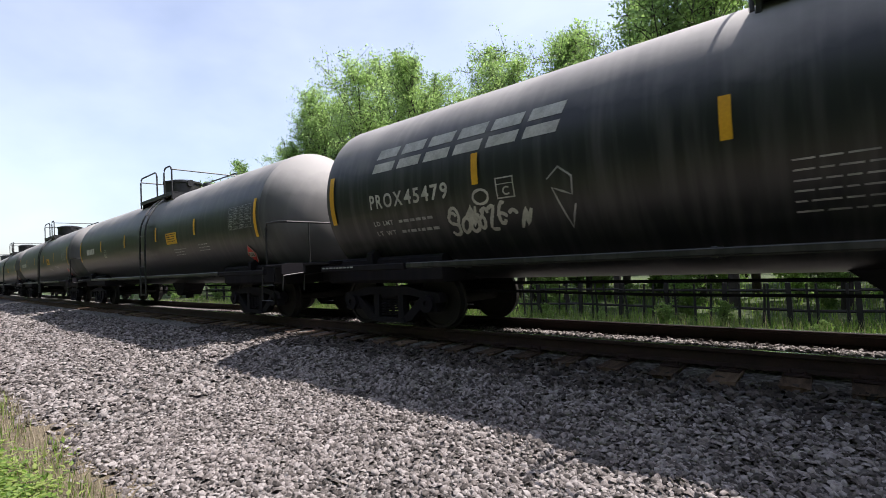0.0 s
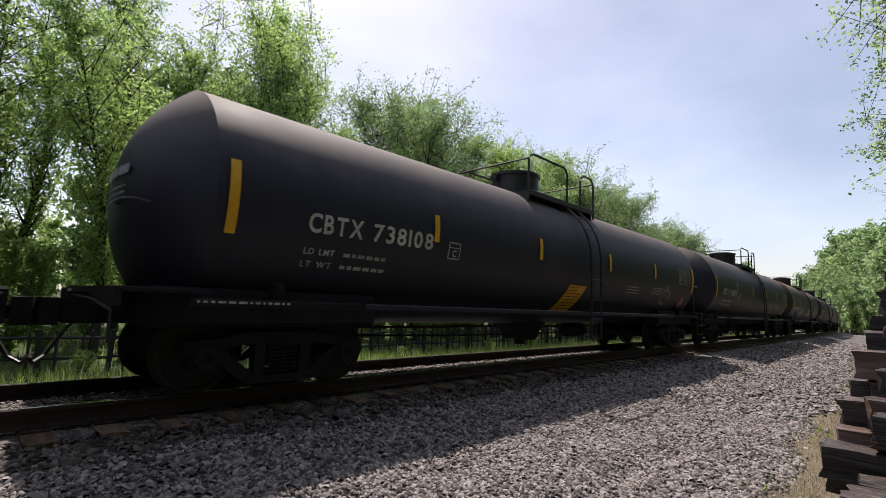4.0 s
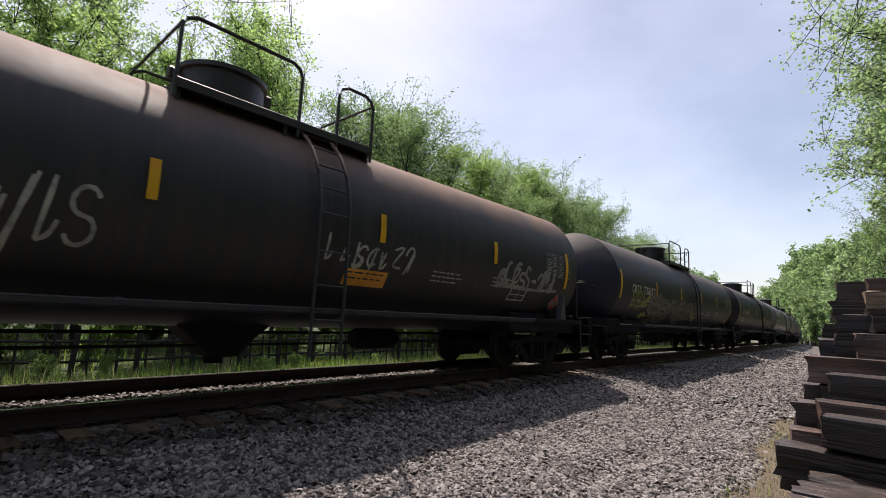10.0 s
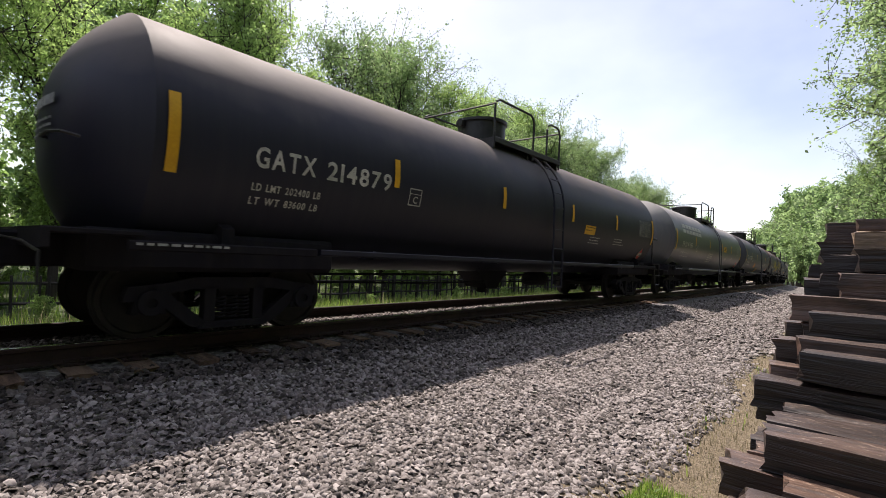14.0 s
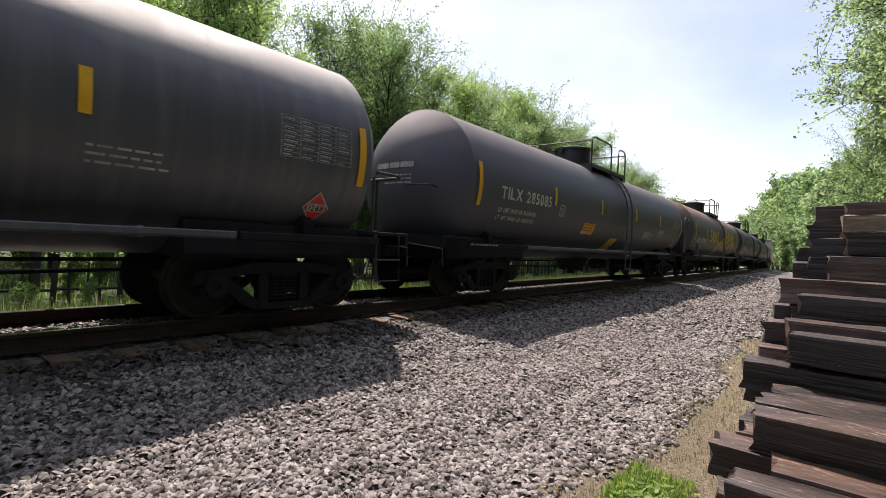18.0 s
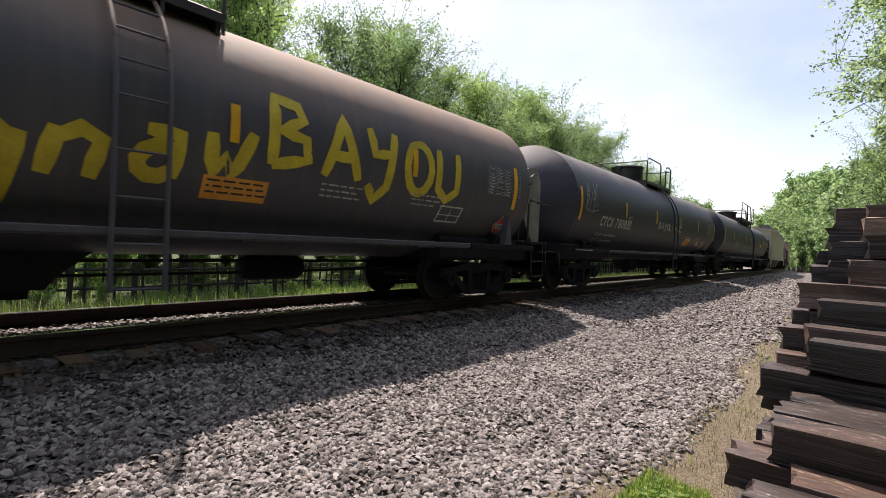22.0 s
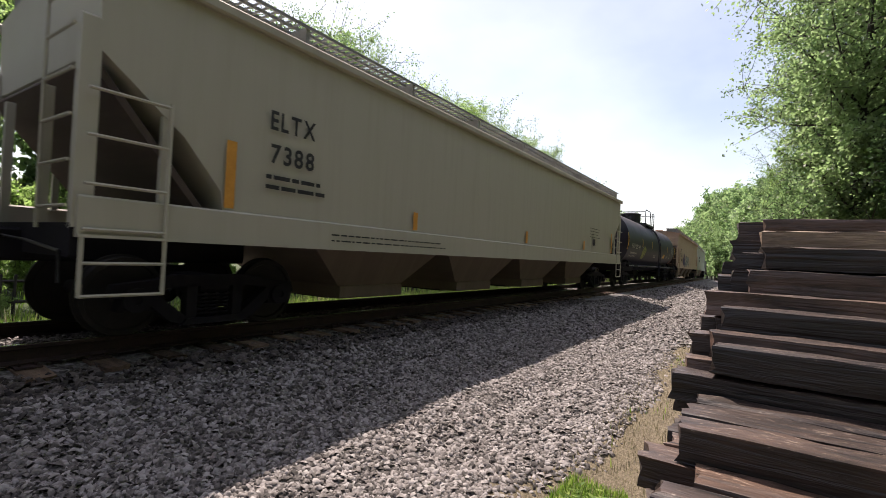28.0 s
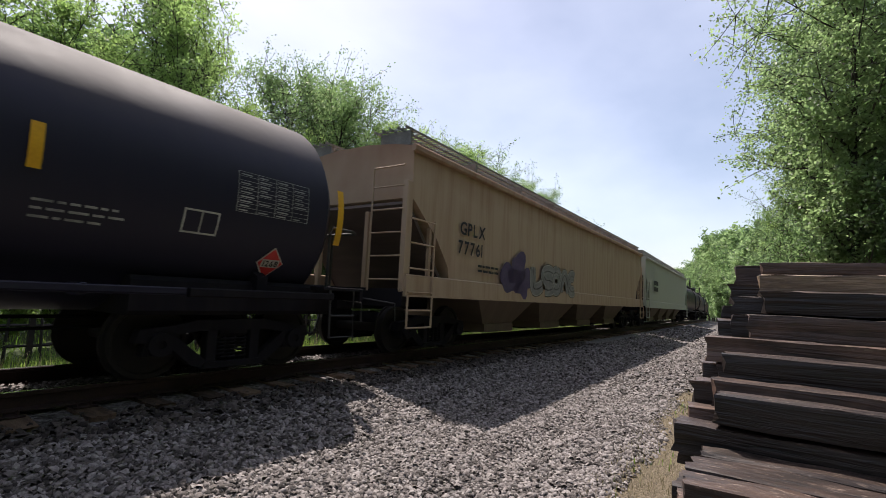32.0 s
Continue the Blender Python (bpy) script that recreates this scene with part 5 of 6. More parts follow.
def end_gear(car, s, half):
    """Draw gear, coupler, hoses and steps at one end; s is -1 or 1, half the half length of the car."""
    part("coupler", lambda: Geo().box(s * (half - 0.42), 0, 0.84, 0.7, 0.14, 0.16, 0.03).prism([(s * (half - 0.14), -0.15), (s * (half + 0.02), -0.15), (s * (half + 0.05), -0.04), (s * (half - 0.04), 0.02), (s * (half + 0.01), 0.14), (s * (half - 0.14), 0.16)], 0.7, 0.98, "xy"), UNDER, car, "rusty knuckle coupler", key=("coupler", s, half))
    part("air_hose", lambda: Geo().tube([(s * (half - 0.4), 0.3, 0.8), (s * (half - 0.25), 0.28, 0.62), (s * (half - 0.1), 0.2, 0.36), (s * half, 0.1, 0.3), (s * (half + 0.06), 0.02, 0.38)], 0.022, 7), RAILING, car, "black rubber brake hose", key=("hose", s, half))
    part("uncoupling_lever", lambda: Geo().tube([(s * (half - 0.35), -1.42, 0.62), (s * (half - 0.35), -1.4, 0.9), (s * (half - 0.35), -0.5, 0.98), (s * (half - 0.2), -0.2, 1.02)], 0.014, 6), RAILING, car, "thin steel uncoupling lever", key=("lever", s, half))


def tank_shell(dh=0.0):
    prof = []
    for i in range(13):
        a = math.pi / 2 * i / 12
        prof.append((-7.38 - dh - 0.64 * (1 - (math.sin(a) ** 0.8) ** 2.6), max(0.02, RADIUS * math.sin(a) ** 0.8)))
    for i in range(13):
        a = math.pi / 2 * (12 - i) / 12
        prof.append((7.38 + dh + 0.64 * (1 - (math.sin(a) ** 0.8) ** 2.6), max(0.02, RADIUS * math.sin(a) ** 0.8)))
    return Geo().lathe(prof, "x", 72, (0, 0, AXIS))


def tank_car(name, paint, label, dh=0.0, strip=7.22):
    car = tagged(new(name), label, "tank car", "freight train")
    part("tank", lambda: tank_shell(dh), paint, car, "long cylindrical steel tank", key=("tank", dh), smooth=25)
    top = AXIS + RADIUS
    for s in (-1, 1):
        part("stub_sill", lambda: Geo().box(s * (7.1 + dh), 0, 0.9, 2.5, 0.5, 0.36, 0.03), UNDER, car, "short centre sill", key=("stub", s, dh))
        part("saddle", lambda: Geo().prism([(-1.25, 0.95), (1.25, 0.95), (1.25, 1.2), (1.1, 1.27), (0.85, 1.05), (0, 0.78), (-0.85, 1.05), (-1.1, 1.27), (-1.25, 1.2)], s * (6.55 + dh) - 0.07, s * (6.55 + dh) + 0.07, "yz").box(s * (6.35 + dh), 0, 0.78, 0.5, 1.6, 0.16, 0.02), UNDER, car, "body bolster under the tank", key=("saddle", s, dh))
        # dark box added to stand for the shade between tank and truck
        part("bolster_web", lambda: Geo().box(s * (6.45 + dh), 0, 0.93, 2.7, 2.3, 0.42, 0.05), UNDER, car, "dark block added for the shade over the truck", key=("truck_shade", s, dh))
        for q in (-1, 1):
            part("end_sill", lambda: Geo().box(s * (6.55 + dh), q * 1.44, 0.98, 2.0, 0.08, 0.1, 0.015), UNDER, car, "black angle over the truck", key=("end_sill", s, q, dh))
        part("end_platform", lambda: Geo().box(s * (7.78 + dh), 0, 1.09, 0.75, 2.85, 0.05, 0.01).box(s * (8.14 + dh), 0, 1.02, 0.06, 2.85, 0.18, 0.01), UNDER, car, "grated end platform", key=("platform", s, dh))
        if s > 0:
            part("end_handrail", lambda: Geo().tube([(s * (7.5 + dh), -1.36, 1.1), (s * (7.5 + dh), -1.36, 1.86), (s * (7.56 + dh), -1.36, 1.96), (s * (7.95 + dh), -1.34, 1.96), (s * (8.1 + dh), -1.25, 1.95), (s * (8.1 + dh), 1.25, 1.95), (s * (7.95 + dh), 1.34, 1.96), (s * (7.56 + dh), 1.36, 1.96), (s * (7.5 + dh), 1.36, 1.86), (s * (7.5 + dh), 1.36, 1.1)], 0.022, 8).tube([(s * (8.1 + dh), -0.75, 1.1), (s * (8.1 + dh), -0.75, 1.95)], 0.02, 6).tube([(s * (8.1 + dh), 0.75, 1.1), (s * (8.1 + dh), 0.75, 1.95)], 0.02, 6), RAILING, car, "bent tube handrail at the end", key=("end_rail", s, dh))
            part("brake_stand", lambda: Geo().box(8.14 + dh, 0.9, 1.75, 0.09, 0.12, 1.3, 0.02), RAILING, car, "upright post of the hand brake", key=("stand", dh))
        else:
            part("head_grab_iron", lambda: Geo().tube([(-7.86 - dh, -0.95, 1.98), (-8.0 - dh, -0.95, 2.0), (-8.06 - dh, -0.7, 2.02), (-8.06 - dh, -0.35, 2.02), (-7.98 - dh, -0.3, 2.02)], 0.017, 6), RAILING, car, "grab iron on the tank head", key=("grab", dh))
            bars(car, -0.5, 2.35, 0.85, 1, 0.2, 0.1, 3, SPRAY, lambda u, w, lift: (-8.035 - dh + 0.16 * u * u, u, w), "small stencilled lines on the head")
            bars(car, -0.45, 2.2, 0.7, 3, 0.07, 0.025, 4, SPRAY, lambda u, w, lift: (-8.035 - dh + 0.16 * u * u, u, w), "small stencilled lines on the head")
        if s > 0:
            part("step", lambda: Geo().tube([(s * (7.95 + dh), -1.45, 1.08), (s * (7.95 + dh), -1.48, 0.42), (s * (7.5 + dh), -1.48, 0.42), (s * (7.5 + dh), -1.45, 1.08)], 0.018, 6).tube([(s * (7.95 + dh), -1.48, 0.72), (s * (7.5 + dh), -1.48, 0.72)], 0.016, 6), RAILING, car, "sill step", key=("step", s, dh))
        part("side_rail", lambda: Geo().box(0, s * 1.45, 0.99, 11.0 + 2 * dh, 0.07, 0.075, 0.012).box(0, s * 1.40, 0.95, 11.0 + 2 * dh, 0.1, 0.012), paint, car, "slim steel angle along the flank", key=("side_rail", s, dh))
        end_gear(car, s, HALF + dh)
        truck(car, s * (6.35 + dh))
    for k, x in enumerate((-4.6, -1.6, 1.6, 4.6)):
        for s in (-1, 1):
            part("rail_bracket", lambda: Geo().box(0, s * 1.3, 0.98, 0.05, 0.3, 0.12, 0.01), paint, car, key=("bracket", s), at=Matrix.Translation((x, 0, 0)))
    part("manway", lambda: Geo().lathe([(top - 0.16, 0.54), (top + 0.42, 0.54), (top + 0.43, 0.58), (top + 0.49, 0.58), (top + 0.5, 0.52), (top + 0.56, 0.34), (top + 0.58, 0.05)], "z", 28, (-0.38, 0, 0)), RAILING, car, "round manway housing on top", key="manway")
    part("hinge_lug", lambda: Geo().box(0.22, 0, top + 0.4, 0.14, 0.16, 0.2, 0.03), RAILING, car, "hinge lug of the manway", key="lug_a")
    part("hinge_lug", lambda: Geo().box(-0.98, 0.1, top + 0.38, 0.12, 0.14, 0.16, 0.03), RAILING, car, "hinge lug of the manway", key="lug_b")
    part("vent_valve", lambda: Geo().lathe([(top - 0.05, 0.12), (top + 0.18, 0.12), (top + 0.2, 0.16), (top + 0.3, 0.14), (top + 0.33, 0.05)], "z", 14, (0.95, 0.25, 0)), RAILING, car, "safety valve", key="valve")
    deck = 3.46
    if dh:
        def platform():
            g = Geo()
            for q in (-1.28, -1.1, -0.92):
                g.box(-0.9, q, deck - 0.06, 5.4, 0.035, 0.1, 0.006)
            for i in range(68):
                g.box(-3.56 + i * 0.08, -1.1, deck, 0.02, 0.4, 0.03)
            for i in range(7):
                g.box(-3.5 + i * 0.88, -1.12, deck - 0.2, 0.05, 0.08, 0.34)
            return g
        part("long_platform", platform, RAILING, car, "long grated platform beside the fittings", key="platform_long")
        for x0, x1 in ((-3.55, -1.4), (-1.3, 0.2), (0.9, 1.75)):
            part("guard_rail", lambda: Geo().tube([(x0, -1.28, deck - 0.1), (x0, -1.28, deck + 0.86), (x0 + 0.1, -1.28, deck + 0.95), (x1 - 0.1, -1.28, deck + 0.95), (x1, -1.28, deck + 0.86), (x1, -1.28, deck - 0.1)], 0.024, 8).tube([(x0, -1.28, deck + 0.45), (x1, -1.28, deck + 0.45)], 0.018, 6), RAILING, car, "tubular guard rail on the platform", key=("guard_long", x0))

    def walkway(y):
        g = Geo()
        for q in (-0.19, 0.19):
            g.box(0.12, y + q, deck - 0.05, 2.74, 0.04, 0.11, 0.008)
        for i in range(22):
            g.box(-1.19 + i * 0.125, y, deck + 0.006, 0.035, 0.36, 0.02)
        for q in (-0.12, -0.04, 0.04, 0.12):
            g.box(0.12, y + q, deck + 0.005, 2.7, 0.012, 0.014)
        g.box(0.12, y, deck - 0.012, 2.7, 0.34, 0.012)
        for x in (-1.2, 0.1, 1.44):
            g.box(x, y, deck - 0.14, 0.05, 0.3, 0.24)
        return g
    for y in (-0.8, 0.8):
        part("walkway", lambda: walkway(y), RAILING, car, "grated walkway beside the manway", key=("walkway", y))
    for y, x0, x1 in ((-0.98, -1.25, 0.26), (-0.98, 0.86, 1.48), (0.98, -1.25, 1.48)):
        part("guard_rail", lambda: Geo().tube([(x0, y, deck - 0.22), (x0, y, deck + 0.62), (x0 + 0.05, y, deck + 0.72), (x0 + 0.15, y, deck + 0.77), (x1 - 0.15, y, deck + 0.77), (x1 - 0.05, y, deck + 0.72), (x1, y, deck + 0.62), (x1, y, deck - 0.22)], 0.024, 8), RAILING, car, "tubular guard rail on the walkway", key=("guard", y, x0))
    for x in (-1.25, 1.48):
        part("cross_rail", lambda: Geo().tube([(x, -0.98, deck + 0.66), (x, 0.98, deck + 0.66)], 0.02, 6), RAILING, car, key=("cross", x))

    def stile():
        path = []
        for i in range(9):
            a = radians(58 - 58 * i / 8)
            path.append((0, -(RADIUS + 0.09) * math.cos(a), AXIS + (RADIUS + 0.09) * math.sin(a)))
        return Geo().tube(path + [(0, -1.53, 1.6), (0, -1.53, 1.0), (0, -1.53, 0.45)], 0.024, 6)

    ladder = part("ladder", stile, paint, car, "steel ladder up the flank", key="stile", at=Matrix.Translation((0.36, 0, 0)))
    part("stile", stile, paint, ladder, key="stile", at=Matrix.Translation((0.44, 0, 0)))
    for i in range(9):
        a = radians(52 - 50 * i / 4)
        y, z = (-(RADIUS + 0.09) * math.cos(a), AXIS + (RADIUS + 0.09) * math.sin(a)) if i < 5 else (-1.53, (1.72, 1.3, 0.88, 0.47)[i - 5])
        part("rung", lambda: Geo().tube([(0, 0, 0), (0.44, 0, 0)], 0.014, 6), paint, ladder, key="rung", at=Matrix.Translation((0, y, z)))
    part("bottom_outlet", lambda: Geo().prism([(-0.75, 0.8), (0.55, 0.8), (0.2, 0.5), (0.1, 0.36), (-0.3, 0.36), (-0.4, 0.5)], -0.3, 0.3).tube([(-0.1, 0, 0.4), (-0.1, 0, 0.25)], 0.12, 12), UNDER, car, "bottom outlet skid", key="outlet")
    part("brake_reservoir", lambda: Geo().lathe([(2.4, 0.02), (2.42, 0.15), (2.5, 0.19), (3.3, 0.19), (3.38, 0.15), (3.4, 0.02)], "x", 16, (0, 0.35, 0.52)).box(2.9, 0.35, 0.72, 0.6, 0.1, 0.12), UNDER, car, "brake air reservoir", key="reservoir")
    part("brake_rod", lambda: Geo().tube([(-5.6, -0.25, 0.55), (-2.5, -0.3, 0.5), (2.6, -0.25, 0.5), (5.6, -0.2, 0.55)], 0.02, 6).tube([(-5.4, 0.4, 0.62), (5.4, 0.4, 0.62)], 0.025, 6), UNDER, car, "brake rods and air pipe", key=("rods", dh))
    part("brake_wheel", lambda: Geo().tube([(8.16 + dh, 0.9 + 0.27 * math.cos(a * 0.3927), 1.75 + 0.27 * math.sin(a * 0.3927)) for a in range(17)], 0.016, 6).tube([(8.16 + dh, 0.63, 1.75), (8.16 + dh, 1.17, 1.75)], 0.012, 5).tube([(8.16 + dh, 0.9, 1.48), (8.16 + dh, 0.9, 2.02)], 0.012, 5).box(8.12 + dh, 0.9, 1.45, 0.08, 0.1, 0.75), RAILING, car, "hand brake wheel", key=("brake_wheel", dh))
    tape = YELLOW
    for x in (-strip - dh, strip + dh):
        part("reflective_strip", lambda: Geo().add([on_tank(x + du, 1.72 + 0.78 * i / 8, 0.02) for i in range(9) for du in (-0.055, 0.055)], [(2 * i, 2 * i + 1, 2 * i + 3, 2 * i + 2) for i in range(8)]), tape, car, "tall yellow reflective strip", key=("tape", x))
    for x in (-4.24, -1.45, 1.45, 4.15) if not dh else (-6.9, -4.6, -2.3, 0.0, 2.3, 4.6, 6.9):
        part("reflective_strip", lambda: Geo().add([on_tank(x + du, 1.98 + 0.4 * i / 4, 0.02) for i in range(5) for du in (-0.05, 0.05)], [(2 * i, 2 * i + 1, 2 * i + 3, 2 * i + 2) for i in range(4)]), tape, car, "yellow reflective strip", key=("tape", x))
    return car


# ---- covered hopper ----
def hopper_car(name, paint, label, half=9.82):
    car = tagged(new(name), label, "hopper car", "freight train")
    e = half - 0.42
    roof = 3.6

    def body():
        g = Geo()
        side = [(-e + 0.1, roof), (-e + 0.12, 2.72), (-e + 0.9, 2.1), (-e + 1.32, 1.6), (-e + 1.38, 1.2), (e - 1.38, 1.2), (e - 1.32, 1.6), (e - 0.9, 2.1), (e - 0.12, 2.72), (e - 0.1, roof)]
        g.prism(side, -1.5, 1.5)
        prof = [(-1.5, roof), (-1.46, roof + 0.04), (-1.0, roof + 0.12), (-0.4, roof + 0.18), (0.4, roof + 0.18), (1.0, roof + 0.12), (1.46, roof + 0.04), (1.5, roof)]
        g.prism(prof, -e + 0.1, e - 0.1, "yz")
        return g
    part("body", body, paint, car, "smooth-sided covered hopper body", key="hopper_body")
    for s in (-1, 1):
        part("side_sill", lambda: Geo().box(0, s * 1.52, 1.215, 2 * e, 0.07, 0.37, 0.02).box(0, s * 1.54, 1.04, 2 * e, 0.12, 0.03), paint, car, "long side sill", key=("h_sill", s))
        part("top_chord", lambda: Geo().box(0, s * 1.53, roof - 0.02, 2 * e - 0.1, 0.09, 0.12, 0.02), paint, car, "rounded top chord under the roof", key=("h_chord", s))
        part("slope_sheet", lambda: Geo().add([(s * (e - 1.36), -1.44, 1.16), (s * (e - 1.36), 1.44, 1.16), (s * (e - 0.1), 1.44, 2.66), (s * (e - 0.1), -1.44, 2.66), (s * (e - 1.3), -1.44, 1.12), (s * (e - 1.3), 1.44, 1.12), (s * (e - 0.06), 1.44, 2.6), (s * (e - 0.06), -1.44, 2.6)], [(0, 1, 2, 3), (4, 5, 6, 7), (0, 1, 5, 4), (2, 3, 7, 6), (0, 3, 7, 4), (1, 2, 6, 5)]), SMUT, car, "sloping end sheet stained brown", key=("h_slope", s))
        part("centre_sill", lambda: Geo().box(s * (e - 1.1), 0, 0.93, 2.7, 0.5, 0.34, 0.03).box(s * (e - 0.02), 0, 1.0, 0.1, 3.0, 0.3, 0.02), UNDER, car, "end sill and draft box", key=("h_centre", s))
        for y in (-1.46, 1.46):
            part("corner_post", lambda: Geo().box(s * (e - 0.05), y, 2.05, 0.16, 0.1, 1.9, 0.02), paint, car, "corner post", key=("h_post", s, y))
            part("inner_post", lambda: Geo().box(s * (e - 0.72), y, 1.86, 0.07, 0.06, 1.0, 0.01), paint, car, key=("h_post2", s, y))
        part("end_post", lambda: Geo().box(s * (e - 0.02), -0.6, 1.75, 0.08, 0.08, 1.5, 0.01).box(s * (e - 0.02), 0.6, 1.75, 0.08, 0.08, 1.5, 0.01), paint, car, "end posts", key=("h_endpost", s))
        lad = part("side_ladder", lambda: Geo().tube([(s * (e - 0.03), -1.58, 0.5), (s * (e - 0.03), -1.58, 1.05)], 0.02, 6).tube([(s * (e - 0.72), -1.58, 0.5), (s * (e - 0.72), -1.58, 2.38)], 0.02, 6), paint, car, "side ladder with round rungs", key=("h_ladder", s))
        for z in (0.51, 0.8, 1.1, 1.5, 1.93, 2.34):
            part("rung", lambda: Geo().tube([(s * (e - 0.03), -1.58, 0), (s * (e - 0.72), -1.58, 0)], 0.017, 6), paint, lad, key=("h_rung", s), at=Matrix.Translation((0, 0, z)))
        lad = part("end_ladder", lambda: Geo().tube([(s * (e + 0.06), -0.75, 1.1), (s * (e + 0.06), -0.75, 3.3)], 0.018, 6), paint, car, "end ladder", key=("h_eladder", s))
        for z in (1.3, 1.7, 2.1, 2.5, 2.9, 3.25):
            part("rung", lambda: Geo().tube([(s * (e + 0.06), -1.45, 0), (s * (e + 0.06), -0.75, 0)], 0.016, 6), paint, lad, key=("h_erung", s), at=Matrix.Translation((0, 0, z)))
        end_gear(car, s, half)
        truck(car, s * (half - 2.0))
    part("brake_cylinder", lambda: Geo().lathe([(-0.4, 0.02), (-0.38, 0.16), (0.3, 0.16), (0.34, 0.08), (0.6, 0.05)], "x", 14, (e - 0.9, 0.3, 1.45)), UNDER, car, "brake cylinder on the end platform", key="h_cyl")
    for k, x in enumerate((-5.1, -1.75, 1.52, 4.95)):
        def pocket():
            a, b = 1.68, 0.72
            v = [(-a, -1.42, 1.2), (a, -1.42, 1.2), (a, 1.42, 1.2), (-a, 1.42, 1.2), (-b, -1.05, 0.45), (b, -1.05, 0.45), (b, 1.05, 0.45), (-b, 1.05, 0.45)]
            g = Geo().add(v, [(0, 1, 5, 4), (1, 2, 6, 5), (2, 3, 7, 6), (3, 0, 4, 7), (4, 5, 6, 7), (0, 3, 2, 1)])
            return g.box(0, 0, 0.38, 1.5, 2.2, 0.2, 0.02)
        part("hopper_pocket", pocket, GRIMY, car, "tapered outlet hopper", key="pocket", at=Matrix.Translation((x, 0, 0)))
        part("outlet_gate", lambda: Geo().box(0, 0, 0.27, 1.1, 1.2, 0.06, 0.01).tube([(-0.5, -0.95, 0.3), (0.5, -0.95, 0.3)], 0.03, 8), UNDER, car, "outlet gate", key="gate", at=Matrix.Translation((x, 0, 0)))

    def roof_walk():
        g = Geo()
        for y in (-1.0, 1.0):
            for i in range(156):
                g.box(-9.3 + i * 0.12, y, roof + 0.36, 0.02, 0.72, 0.025)
            for q in (-0.36, -0.18, 0, 0.18, 0.36):
                g.box(0, y + q, roof + 0.36, 18.8, 0.022, 0.04)
            for i in range(9):
                g.box(-9.2 + i * 2.3, y, roof + 0.22, 0.06, 0.7, 0.26)
        return g
    part("roof_walk", roof_walk, GALV, car, "open grating roof walk", key="roof_walk")
    part("hatch", lambda: Geo().box(0, 0, roof + 0.26, 16.5, 0.55, 0.1, 0.04), paint, car, "trough hatch along the roof", key="hatch")
    return car


# ---- the train ----
def stencils(car, x, z=1.9, seed=0, end=7.15, hazard="1268"):
    """The small writing that every tank car carries on its flank."""
    table(car, end - 1.14, 2.42, 1.02, 0.48)
    bars(car, end - 2.97, 1.72, 0.72, 3, 0.07, 0.022, seed, SPRAY)
    placard(car, end - 0.5, 1.39, hazard)
    bars(car, 2.6, 1.68, 0.7, 3, 0.07, 0.022, seed + 1, SPRAY)
    for u, w, p, q in ((-3.95, 1.76, -3.69, 1.777), (-3.95, 2.0, -3.69, 2.017), (-3.95, 1.76, -3.933, 2.01), (-3.707, 1.76, -3.69, 2.01), (-3.95, 1.93, -3.69, 1.94)):
        patch(car, "badge", u, w, p, q, WHITE)
    lettering(car, "C", -3.86, 1.8, 0.1)
    bars(car, -7.5, 0.985, 1.1, 1, 0.04, 0.024, seed + 2, SPRAY, put=lambda u, w, lift: (u, -1.487 - lift, w))


def number(car, letters, digits, x=-6.15, z=1.83, high=0.23, limit="", weight="", apart=4.3, size=0.825):
    lettering(car, letters, x, z, high, label="large white reporting letters", wide=3.55 * high)
    lettering(car, digits, x + apart * high, z, high, label="large white car number", wide=size * high * len(digits))
    for text, w in ((limit, z - 0.26), (weight, z - 0.41)):
        if text:
            lettering(car, text, x, w, high * 0.36, wide=1.48 if len(text) > 18 else 0.9, label="white load and weight lettering")
        else:
            lettering(car, "LD LMT" if w > z - 0.3 else "LT WT", x, w, high * 0.32, SPRAY, wide=0.42, label="white load and weight lettering")
            bars(car, x + 0.55, w + 0.01, 0.9, 1, 0.05, high * 0.2, int(x * 10) + int(w * 100), SPRAY)


def logo(car):
    """A faded maker's mark, kept as a row of slanted double bars."""
    for k in range(6):
        x = -6.2 + k * 0.535
        patch(car, "logo_shape", x + 0.06, 2.63, x + 0.5, 2.78, WHITE, slant=0.05)
        patch(car, "logo_shape", x, 2.42, x + 0.44, 2.56, WHITE, slant=0.05)


def yellow_sign(car, x, z, wide, high, slant=0.0, material=None):
    patch(car, "warning_sign", x, z, x + wide, z + high, material or YELLOW, slant=slant, label="yellow painted warning panel", lift=0.008)
    k = max(2, int(high / 0.06))
    bars(car, x + 0.04, z + high - 0.055, wide - 0.08, k - 1, high / k, 0.02, int(x * 31), INK, lambda u, w, lift: on_tank(u, w, 0.011), "lines of small black print")


